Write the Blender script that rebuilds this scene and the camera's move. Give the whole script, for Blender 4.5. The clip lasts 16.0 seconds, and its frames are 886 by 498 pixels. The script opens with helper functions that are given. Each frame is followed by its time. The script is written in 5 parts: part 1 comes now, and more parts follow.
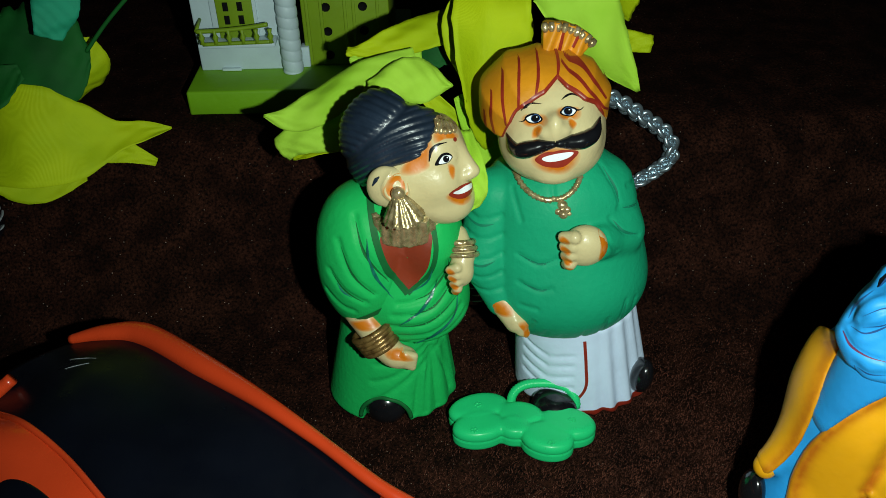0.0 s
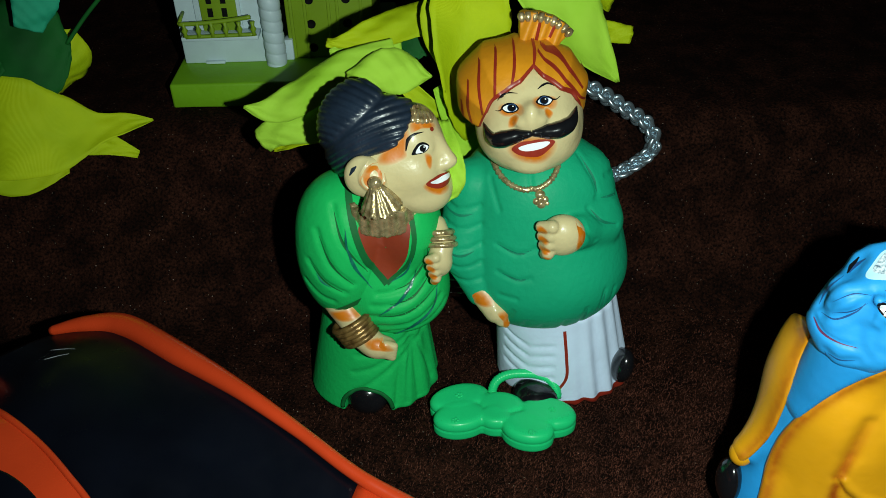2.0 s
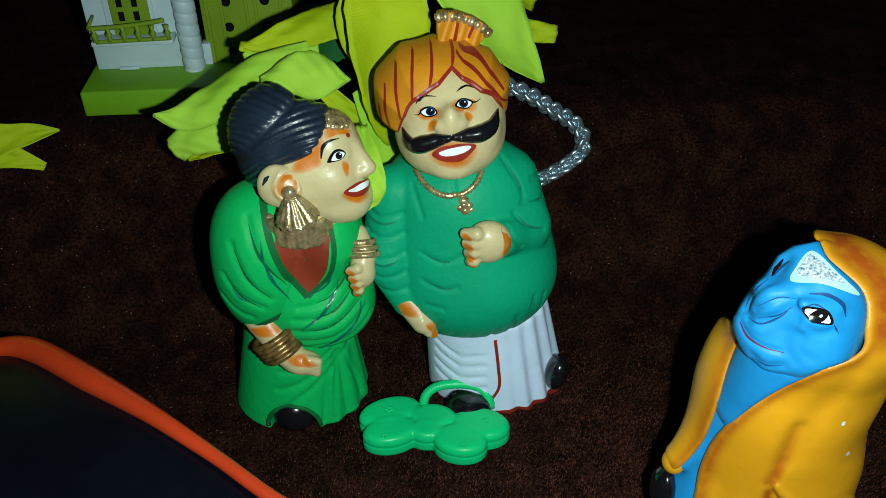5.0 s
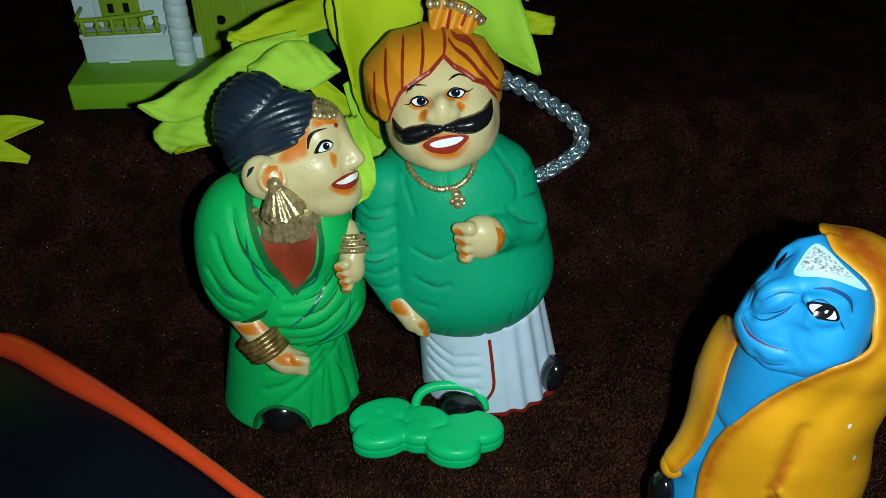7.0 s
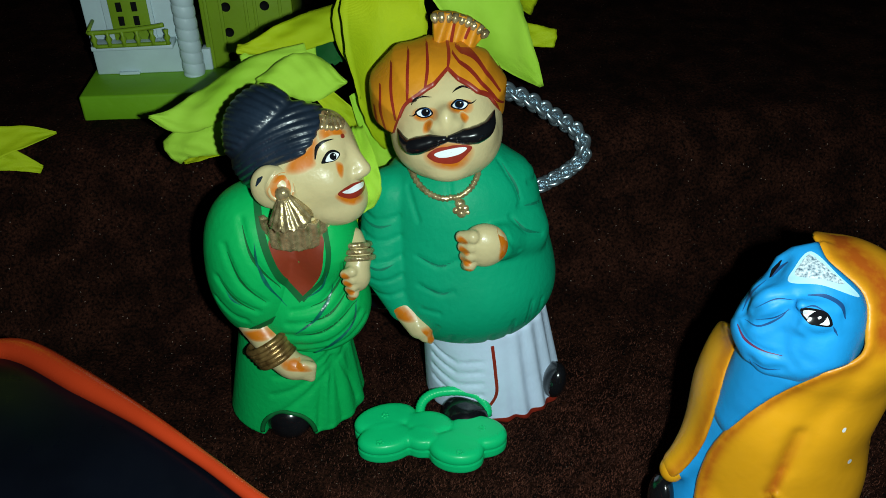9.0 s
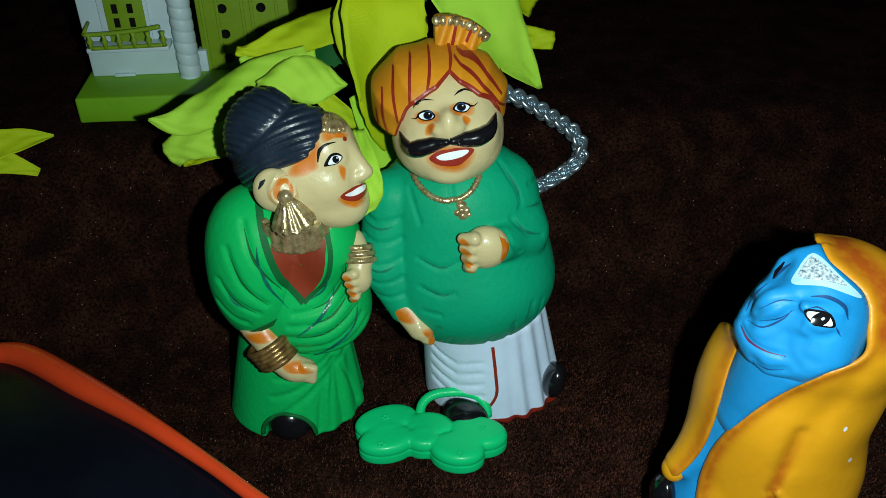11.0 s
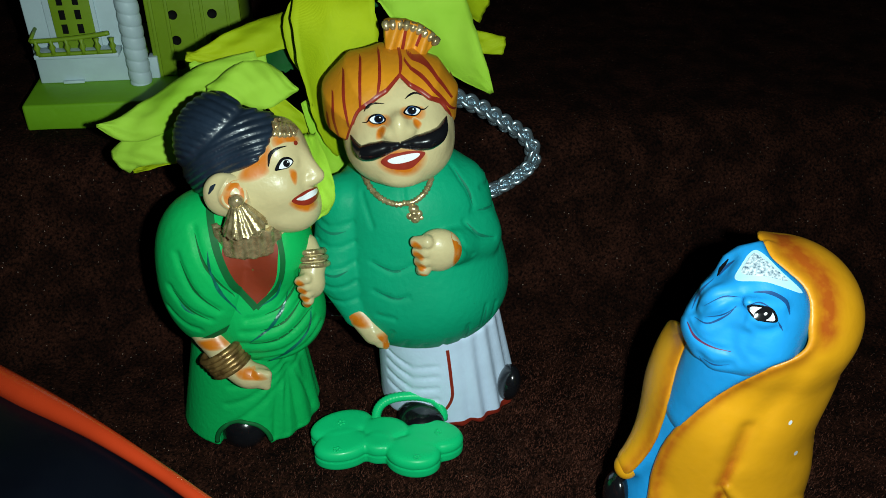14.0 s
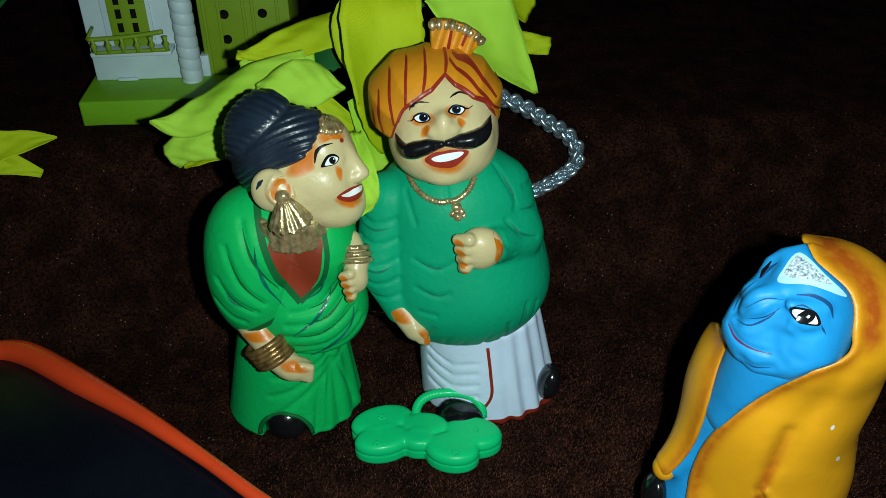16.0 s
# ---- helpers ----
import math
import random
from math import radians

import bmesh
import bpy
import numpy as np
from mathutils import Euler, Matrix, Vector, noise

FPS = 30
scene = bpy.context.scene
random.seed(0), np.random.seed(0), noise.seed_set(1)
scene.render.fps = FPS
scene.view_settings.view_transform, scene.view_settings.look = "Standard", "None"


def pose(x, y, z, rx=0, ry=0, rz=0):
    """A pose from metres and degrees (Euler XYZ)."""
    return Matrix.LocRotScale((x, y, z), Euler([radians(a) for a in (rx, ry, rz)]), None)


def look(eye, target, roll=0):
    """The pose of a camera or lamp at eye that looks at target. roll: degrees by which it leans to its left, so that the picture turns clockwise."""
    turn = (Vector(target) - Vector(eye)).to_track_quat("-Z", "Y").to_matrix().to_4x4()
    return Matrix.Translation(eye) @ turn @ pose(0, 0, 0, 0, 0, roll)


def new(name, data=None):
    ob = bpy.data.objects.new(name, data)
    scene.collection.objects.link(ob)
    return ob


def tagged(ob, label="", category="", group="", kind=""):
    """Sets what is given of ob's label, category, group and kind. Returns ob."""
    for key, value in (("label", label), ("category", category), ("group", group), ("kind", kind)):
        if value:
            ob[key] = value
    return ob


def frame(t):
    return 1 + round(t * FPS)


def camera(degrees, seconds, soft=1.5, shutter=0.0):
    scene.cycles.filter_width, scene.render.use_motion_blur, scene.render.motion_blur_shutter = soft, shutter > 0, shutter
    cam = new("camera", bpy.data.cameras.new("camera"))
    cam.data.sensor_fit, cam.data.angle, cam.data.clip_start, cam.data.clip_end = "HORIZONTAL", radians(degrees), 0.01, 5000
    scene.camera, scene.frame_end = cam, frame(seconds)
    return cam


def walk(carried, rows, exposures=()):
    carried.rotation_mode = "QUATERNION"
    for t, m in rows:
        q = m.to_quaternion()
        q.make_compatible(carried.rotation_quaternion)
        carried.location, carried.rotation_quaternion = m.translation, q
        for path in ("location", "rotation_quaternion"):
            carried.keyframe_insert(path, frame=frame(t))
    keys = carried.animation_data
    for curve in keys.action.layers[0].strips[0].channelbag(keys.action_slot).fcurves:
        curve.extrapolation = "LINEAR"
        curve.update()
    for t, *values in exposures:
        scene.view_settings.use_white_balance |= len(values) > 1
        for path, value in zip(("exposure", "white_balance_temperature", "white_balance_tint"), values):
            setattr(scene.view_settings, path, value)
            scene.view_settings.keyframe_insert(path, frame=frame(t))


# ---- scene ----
cam = camera(53.8, 16.0, soft=0.9)
PATH = [
    (0.0, 0.0, 0.0, 0.25595, 53.991, 1.213, -0.882),
    (0.5, 0.00211, -0.00225, 0.25498, 54.092, 1.376, -0.373),
    (1.0, 0.00259, -0.00987, 0.25608, 53.746, 1.628, 0.767),
    (1.5, 0.0037, -0.00526, 0.25721, 53.8, 1.579, 0.075),
    (2.0, 0.00646, -0.0024, 0.25409, 53.854, 1.241, -1.085),
    (2.5, 0.00593, -0.0024, 0.25489, 53.544, 1.151, -1.513),
    (3.0, 0.01117, 0.00457, 0.25315, 54.279, 1.228, -2.568),
    (3.5, 0.01493, 0.00613, 0.25136, 53.986, 1.452, -4.114),
    (3.7, 0.01757, 0.00776, 0.24927, 53.725, 1.014, -4.695),
    (5.8, 0.01489, 0.00745, 0.24998, 54.254, 0.115, -4.675),
    (6.0, 0.01579, 0.0101, 0.24714, 54.478, -0.05, -5.316),
    (6.5, 0.02341, 0.01394, 0.24076, 53.744, -0.021, -6.221),
    (7.0, 0.01992, 0.01268, 0.24132, 54.303, 0.459, -4.277),
    (7.5, 0.02043, 0.00114, 0.2447, 55.386, 1.585, -0.911),
    (8.0, 0.01968, 0.00502, 0.24621, 55.271, 1.581, -1.932),
    (8.5, 0.01938, 0.00781, 0.24411, 55.184, 0.918, -3.473),
    (8.7, 0.0198, 0.00775, 0.24423, 55.037, 0.626, -3.986),
    (10.8, 0.01574, 0.00621, 0.24569, 54.715, 0.458, -3.971),
    (11.0, 0.01501, 0.00773, 0.24597, 54.816, 0.283, -4.849),
    (11.5, 0.01642, 0.0035, 0.24269, 53.278, -0.153, -6.16),
    (12.0, 0.01736, -0.00131, 0.24657, 53.604, 0.048, -4.094),
    (12.5, 0.01667, 0.00156, 0.24674, 54.654, 0.521, -2.703),
    (13.0, 0.0175, 0.00293, 0.24745, 55.501, 0.547, -3.859),
    (13.5, 0.01693, 0.00751, 0.24487, 55.681, -0.128, -6.558),
    (14.0, 0.01752, 0.00537, 0.24484, 55.462, -0.611, -7.323),
    (14.5, 0.0187, 0.00271, 0.24501, 55.357, -0.857, -6.686),
    (15.0, 0.02023, 0.00102, 0.24443, 55.394, -0.715, -4.72),
    (15.5, 0.01837, 0.0025, 0.24583, 55.472, 0.03, -4.244),
    (16.0, 0.01757, 0.00252, 0.24562, 55.504, 0.188, -4.437),
]
walk(cam, [(t, pose(x, y, z, rx, ry, rz)) for t, x, y, z, rx, ry, rz in PATH],
     exposures=[(0.0, 0.05, 6950, 10), (2.0, 0.03, 6850, 10), (4.5, 0.0, 6550, 10), (11.0, -0.06, 6550, 10), (13.6, 0.05, 6600, 10), (14.5, 0.0, 6550, 10), (15.5, -0.12, 6550, 10), (16.0, -0.06, 6550, 10)])

# ---- light: a dark room at night, lit by the phone's own torch beside the lens ----
world = bpy.data.worlds.new("night")
world.use_nodes = True
world.node_tree.nodes["Background"].inputs[0].default_value = (0.55, 0.7, 1.0, 1)
world.node_tree.nodes["Background"].inputs[1].default_value = 0.006
scene.world = world
torch_data = bpy.data.lights.new("torch", "SPOT")
torch_data.energy, torch_data.color, torch_data.shadow_soft_size = 3.75, (0.81, 1.0, 0.96), 0.003
torch_data.spot_size, torch_data.spot_blend = radians(140), 0.8
torch = new("torch", torch_data)
torch.matrix_world = look((0.040, 0.003, 0.243), (0.078, 0.21, 0.045))


# ---- materials ----
def paint(name, colour, rough=0.45, vary=0.12, scale=60.0, bump=0.15, bump_scale=400.0, coat=0.0, metal=0.0, fade=None, spec=0.5):
    """Painted or moulded surface: broad tone shifts, fine grain, slight relief."""
    m = bpy.data.materials.new(name)
    m.use_nodes = True
    nt = m.node_tree
    b = nt.nodes["Principled BSDF"]
    tc = nt.nodes.new("ShaderNodeTexCoord")
    n1 = nt.nodes.new("ShaderNodeTexNoise")
    n1.inputs["Scale"].default_value, n1.inputs["Detail"].default_value = scale, 4
    n2 = nt.nodes.new("ShaderNodeTexNoise")
    n2.inputs["Scale"].default_value, n2.inputs["Detail"].default_value = bump_scale, 3
    ramp = nt.nodes.new("ShaderNodeValToRGB")
    low = fade or [c * (1 - 2.2 * vary) for c in colour]
    ramp.color_ramp.elements[0].position, ramp.color_ramp.elements[1].position = 0.3, 0.62
    ramp.color_ramp.elements[0].color = (*low, 1)
    ramp.color_ramp.elements[1].color = (*colour, 1)
    bp = nt.nodes.new("ShaderNodeBump")
    bp.inputs["Strength"].default_value, bp.inputs["Distance"].default_value = bump, 0.0006
    rr = nt.nodes.new("ShaderNodeMapRange")
    rr.inputs["To Min"].default_value, rr.inputs["To Max"].default_value = max(rough - 0.1, 0.03), min(rough + 0.12, 1)
    nt.links.new(tc.outputs["Object"], n1.inputs["Vector"])
    nt.links.new(tc.outputs["Object"], n2.inputs["Vector"])
    nt.links.new(n1.outputs["Fac"], ramp.inputs["Fac"])
    nt.links.new(ramp.outputs["Color"], b.inputs["Base Color"])
    nt.links.new(n2.outputs["Fac"], bp.inputs["Height"])
    nt.links.new(n2.outputs["Fac"], rr.inputs["Value"])
    nt.links.new(rr.outputs["Result"], b.inputs["Roughness"])
    nt.links.new(bp.outputs["Normal"], b.inputs["Normal"])
    b.inputs["Metallic"].default_value = metal
    b.inputs["Coat Weight"].default_value = coat
    b.inputs["Coat Roughness"].default_value = 0.12
    b.inputs["Specular IOR Level"].default_value = spec
    return m


def felt():
    """Dark maroon pile cloth with lint, and glints painted in as pale specks."""
    m = paint("maroon_pile_cloth", (0.051, 0.0158, 0.0092), 0.92, 0.25, 900, 0.9, 1500, fade=(0.0030, 0.0011, 0.0008), spec=0.06)
    tone = [n for n in m.node_tree.nodes if n.type == "VALTORGB"][0]
    tone.color_ramp.elements[0].position, tone.color_ramp.elements[1].position = 0.34, 0.90
    nt = m.node_tree
    b = nt.nodes["Principled BSDF"]
    old = b.inputs["Base Color"].links[0].from_socket
    tc = [n for n in nt.nodes if n.type == "TEX_COORD"][0]
    # sparse pale dots: lint, and sparkle of the pile put into the colour
    vo = nt.nodes.new("ShaderNodeTexVoronoi")
    vo.inputs["Scale"].default_value = 520
    near = nt.nodes.new("ShaderNodeMath")
    near.operation, near.inputs[1].default_value = "LESS_THAN", 0.10
    sep = nt.nodes.new("ShaderNodeSeparateColor")
    few = nt.nodes.new("ShaderNodeMath")
    few.operation, few.inputs[1].default_value = "GREATER_THAN", 0.72
    both = nt.nodes.new("ShaderNodeMath")
    both.operation = "MULTIPLY"
    mix = nt.nodes.new("ShaderNodeMix")
    mix.data_type = "RGBA"
    mix.inputs["B"].default_value = (0.34, 0.24, 0.2, 1)
    nt.links.new(tc.outputs["Object"], vo.inputs["Vector"])
    nt.links.new(vo.outputs["Distance"], near.inputs[0])
    nt.links.new(vo.outputs["Color"], sep.inputs["Color"])
    nt.links.new(sep.outputs["Red"], few.inputs[0])
    nt.links.new(near.outputs[0], both.inputs[0])
    nt.links.new(few.outputs[0], both.inputs[1])
    nt.links.new(both.outputs[0], mix.inputs["Factor"])
    nt.links.new(old, mix.inputs["A"])
    patchy = nt.nodes.new("ShaderNodeTexNoise")
    patchy.inputs["Scale"].default_value, patchy.inputs["Detail"].default_value = 75, 5
    span = nt.nodes.new("ShaderNodeMapRange")
    span.inputs["From Min"].default_value, span.inputs["From Max"].default_value = 0.38, 0.66
    span.inputs["To Min"].default_value, span.inputs["To Max"].default_value = 0.45, 1.35
    worn = nt.nodes.new("ShaderNodeVectorMath")
    worn.operation = "SCALE"
    nt.links.new(tc.outputs["Object"], patchy.inputs["Vector"])
    nt.links.new(patchy.outputs["Fac"], span.inputs["Value"])
    nt.links.new(mix.outputs["Result"], worn.inputs[0])
    nt.links.new(span.outputs["Result"], worn.inputs["Scale"])
    nt.links.new(worn.outputs["Vector"], b.inputs["Base Color"])
    return m


def weave(name, colour, low):
    """Stiffened cloth petals: fine crossed threads."""
    m = paint(name, colour, 0.6, 0.1, 45, 0.2, 300, fade=low, spec=0.18)
    nt = m.node_tree
    tc = [n for n in nt.nodes if n.type == "TEX_COORD"][0]
    bump = [n for n in nt.nodes if n.type == "BUMP"][0]
    waves = []
    for axis in "XY":
        w = nt.nodes.new("ShaderNodeTexWave")
        w.bands_direction = axis
        w.inputs["Scale"].default_value = 1000
        nt.links.new(tc.outputs["UV"], w.inputs["Vector"])
        waves.append(w)
    add = nt.nodes.new("ShaderNodeMath")
    nt.links.new(waves[0].outputs["Fac"], add.inputs[0])
    nt.links.new(waves[1].outputs["Fac"], add.inputs[1])
    nt.links.new(add.outputs[0], bump.inputs["Height"])
    bump.inputs["Strength"].default_value = 0.25
    nt.nodes["Principled BSDF"].inputs["Subsurface Weight"].default_value = 0.0
    return m


def airbrushed(name, under, over, rough=0.35, coat=0.2):
    """One paint sprayed thinly over another; the mesh carries how much."""
    m = paint(name, under, rough, 0.05, 70, 0.15, 300, coat=coat)
    nt = m.node_tree
    b = nt.nodes["Principled BSDF"]
    old = b.inputs["Base Color"].links[0].from_socket
    at = nt.nodes.new("ShaderNodeAttribute")
    at.attribute_name = "airbrush"
    nz = nt.nodes.new("ShaderNodeTexNoise")
    nz.inputs["Scale"].default_value, nz.inputs["Detail"].default_value = 320, 4
    mul = nt.nodes.new("ShaderNodeMath")
    mul.operation = "MULTIPLY"
    rng = nt.nodes.new("ShaderNodeMapRange")
    rng.inputs["From Min"].default_value, rng.inputs["From Max"].default_value = 0.3, 0.6
    rng.inputs["To Min"].default_value, rng.inputs["To Max"].default_value = 0.85, 1.25
    mix = nt.nodes.new("ShaderNodeMix")
    mix.data_type = "RGBA"
    mix.inputs["B"].default_value = (*over, 1)
    tc = [n for n in nt.nodes if n.type == "TEX_COORD"][0]
    nt.links.new(tc.outputs["Object"], nz.inputs["Vector"])
    nt.links.new(nz.outputs["Fac"], rng.inputs["Value"])
    nt.links.new(at.outputs["Fac"], mul.inputs[0])
    nt.links.new(rng.outputs["Result"], mul.inputs[1])
    nt.links.new(mul.outputs[0], mix.inputs["Factor"])
    nt.links.new(old, mix.inputs["A"])
    nt.links.new(mix.outputs["Result"], b.inputs["Base Color"])
    return m


CLOTH = felt()
# paler than CLOTH: brightens the torchlit front of the cloth by colour
PILE = paint("russet_lit_pile_fibre", (0.105, 0.034, 0.021), 0.8, 0.25, 140, 0.2, 900, fade=(0.030, 0.0095, 0.006), spec=0.12)
GREEN_MAN = paint("green_shirt_paint", (0.0015, 0.33, 0.165), 0.5, 0.06, 50, 0.35, 450, spec=0.14)
GREEN_SARI = paint("bright_green_paint", (0.002, 0.43, 0.10), 0.48, 0.06, 50, 0.35, 450, spec=0.14)
GREEN_FOLD = paint("teal_fold_line", (0.003, 0.19, 0.105), 0.55, 0.1, 300, spec=0.25)
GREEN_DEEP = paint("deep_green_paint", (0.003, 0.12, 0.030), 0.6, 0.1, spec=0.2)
CREAM = paint("cream_skin_paint", (0.60, 0.49, 0.26), 0.33, 0.06, 70, 0.4, 330, coat=0.12, spec=0.35)
BLUSH = airbrushed("orange_blush_on_cream", (0.62, 0.50, 0.26), (0.60, 0.16, 0.008))
ORANGE = paint("orange_turban_paint", (0.70, 0.26, 0.010), 0.45, 0.1, 70, 0.3, 400)
RED = paint("dark_red_line_paint", (0.30, 0.025, 0.012), 0.4, 0.1, 200)
BLOUSE = paint("brick_red_blouse_paint", (0.27, 0.035, 0.012), 0.5, 0.1, 90)
WHITE = paint("white_dhoti_paint", (0.66, 0.79, 1.0), 0.45, 0.05, 70, 0.3, 350)
PURE = paint("white_enamel", (0.85, 0.87, 0.9), 0.25, 0.02, 100)
BLACK = paint("glossy_black_paint", (0.008, 0.008, 0.010), 0.16, 0.2, 90, 0.1, 300, coat=0.6)
HAIR = paint("blue_black_hair_paint", (0.015, 0.026, 0.046), 0.36, 0.2, 110, 0.3, 500, coat=0.08)
GOLD = paint("antique_gold_paint", (0.60, 0.47, 0.25), 0.24, 0.25, 420, 0.5, 900, metal=0.62, fade=(0.26, 0.18, 0.08))
BLUE = paint("sky_blue_paint", (0.010, 0.29, 0.70), 0.5, 0.08, 60, 0.3, 300, spec=0.35)
BRONZE = paint("dark_bronze_paint", (0.30, 0.18, 0.06), 0.3, 0.25, 420, 0.4, 900, metal=0.5, fade=(0.10, 0.05, 0.015))
FOLD_BLUE = paint("blue_teal_fold_streak", (0.003, 0.15, 0.11), 0.3, 0.2, 300, 0.4, 700, spec=0.6)
# matt black that stands in for the darkness inside the house's holes
HOLE_SHADE = paint("hole_shade_black", (0.006, 0.006, 0.006), 0.9, 0.1, spec=0.1)
BLUE_DEEP = paint("dark_blue_line_paint", (0.01, 0.07, 0.22), 0.45, 0.1)
PALE = paint("pale_blue_paint", (0.45, 0.74, 0.86), 0.5, 0.05)
SPECKLE = paint("speckled_silver_paint", (0.62, 0.72, 0.78), 0.45, 0.2, 1500, 0.5, 1500, fade=(0.05, 0.1, 0.16))
SAFFRON = airbrushed("saffron_robe_paint", (0.80, 0.35, 0.009), (0.42, 0.085, 0.006), 0.42, 0.05)
GREEN_TOY = paint("translucent_green_plastic", (0.002, 0.60, 0.20), 0.34, 0.05, 40, 0.08, 200, coat=0.04, spec=0.25)
CAR_RED = paint("orange_red_plastic", (0.60, 0.050, 0.012), 0.25, 0.06, 40, 0.06, 200, coat=0.5)
GLASS_BLACK = paint("smoked_black_plastic", (0.003, 0.004, 0.008), 0.3, 0.2, 30, 0.05, 150, coat=0.0, spec=0.25)
LIME = paint("lime_plastic", (0.17, 0.40, 0.010), 0.5, 0.06, 50)
OLIVE = paint("olive_plastic", (0.19, 0.31, 0.010), 0.5, 0.06, 50)
HOUSE_WHITE = paint("grey_white_plastic", (0.50, 0.62, 0.66), 0.5, 0.05, 60)
PETAL = weave("yellow_green_cloth_petal", (0.41, 0.51, 0.007), (0.31, 0.43, 0.005))
PETAL_PALE = weave("pale_lime_cloth_petal", (0.36, 0.62, 0.05), (0.27, 0.53, 0.025))
LEAF = weave("dark_green_cloth_leaf", (0.005, 0.10, 0.016), (0.003, 0.055, 0.010))
TEAL = weave("teal_cloth_leaf", (0.01, 0.30, 0.17), (0.01, 0.2, 0.11))
STEEL = paint("grey_blue_metal_chain", (0.50, 0.62, 0.70), 0.27, 0.1, 300, metal=0.85)
SILVER = paint("silver_stripe", (0.75, 0.8, 0.85), 0.25, 0.1, 300, metal=0.6)
VASE_BLACK = paint("glossy_black_vase", (0.006, 0.007, 0.012), 0.15, 0.2, 60, coat=0.5)


# ---- modelling kit (millimetres; y away from the viewer) ----
def ell(P, c, r):
    q = P - np.array(c, float)
    r = np.array(r, float)
    k0 = np.linalg.norm(q / r, axis=1)
    k1 = np.linalg.norm(q / (r * r), axis=1) + 1e-9
    return k0 * (k0 - 1) / k1


def cap(P, a, b, ra, rb):
    a, b = np.array(a, float), np.array(b, float)
    ab = b - a
    t = np.clip((P - a) @ ab / (ab @ ab), 0, 1)
    return np.linalg.norm(P - a - t[:, None] * ab, axis=1) - (ra + (rb - ra) * t)


def chain_dist(P, pts):
    return np.min([cap(P, pts[i], pts[i + 1], 0, 0) for i in range(len(pts) - 1)], axis=0)


def smin(a, b, k):
    h = np.clip(0.5 + 0.5 * (b - a) / k, 0, 1)
    return b + (a - b) * h - k * h * (1 - h)


def smax(a, b, k):
    return -smin(-a, -b, k)


def groove(d, P, pts, width, depth):
    """Press a soft fold along a polyline."""
    return d + depth * np.exp(-(chain_dist(P, pts) / width) ** 2)


def skin(f, lo, hi, h):
    """Surface of the solid f < 0 as points and quads."""
    lo, hi = np.array(lo, float), np.array(hi, float)
    n = np.ceil((hi - lo) / h).astype(int) + 1
    axes = [lo[i] + h * np.arange(n[i]) for i in range(3)]
    G = np.stack(np.meshgrid(*axes, indexing="ij"), -1).reshape(-1, 3)
    V = np.concatenate([f(G[i:i + 200000]) for i in range(0, len(G), 200000)]).reshape(n)
    S = V < 0
    ids = -np.ones(n - 1, int)
    tot = np.zeros((*(n - 1), 3))
    cnt = np.zeros(n - 1)
    corners = [(i, j, k) for i in (0, 1) for j in (0, 1) for k in (0, 1)]
    sub = lambda A, o: A[o[0]:o[0] + n[0] - 1, o[1]:o[1] + n[1] - 1, o[2]:o[2] + n[2] - 1]
    for o in corners:
        for ax in range(3):
            if o[ax]:
                continue
            o2 = list(o)
            o2[ax] = 1
            a, b = sub(V, o), sub(V, o2)
            cross = (a < 0) != (b < 0)
            t = np.where(cross, a / np.where(cross, a - b, 1), 0)
            pos = np.zeros((*a.shape, 3)) + np.array(o, float)
            pos[..., ax] += t
            tot += np.where(cross[..., None], pos, 0)
            cnt += cross
    act = cnt > 0
    ids[act] = np.arange(act.sum())
    idx = np.argwhere(act)
    pts = lo + h * (idx + tot[act] / cnt[act][:, None])
    faces = []
    for ax in range(3):
        u, w = (ax + 1) % 3, (ax + 2) % 3
        sl = [slice(1, -1)] * 3
        sl[ax] = slice(0, -1)
        sh = [slice(1, -1)] * 3
        sh[ax] = slice(1, None)
        a, b = S[tuple(sl)], S[tuple(sh)]
        e = np.argwhere(a != b)
        base = e.copy()
        base[:, u] += 1
        base[:, w] += 1
        flip = a[tuple(e.T)]
        q = []
        for du, dw in ((0, 0), (1, 0), (1, 1), (0, 1)):
            c = base.copy()
            c[:, u] -= 1 - du
            c[:, w] -= 1 - dw
            q.append(ids[tuple(c.T)])
        q = np.stack(q, 1)
        q[~flip] = q[~flip][:, ::-1]
        faces.append(q)
    faces = np.concatenate(faces)
    for _ in range(2):
        d = f(pts)
        g = np.stack([f(pts + 0.05 * np.eye(3)[i]) - f(pts - 0.05 * np.eye(3)[i]) for i in range(3)], 1) / 0.1
        step = d / np.maximum((g * g).sum(1), 0.3)
        pts = pts - np.clip(step, -h / 2, h / 2)[:, None] * g
    return pts, faces


def meet(f, P, way, reach=120.0):
    """Run points along a direction until they lie on the surface of f."""
    P = np.array(P, float)
    way = np.array(way, float) / np.linalg.norm(way)
    gone = np.zeros(len(P))
    for _ in range(60):
        d = f(P + gone[:, None] * way)
        gone = np.clip(gone + 0.7 * d, 0, reach)
    return P + gone[:, None] * way, gone < reach - 1


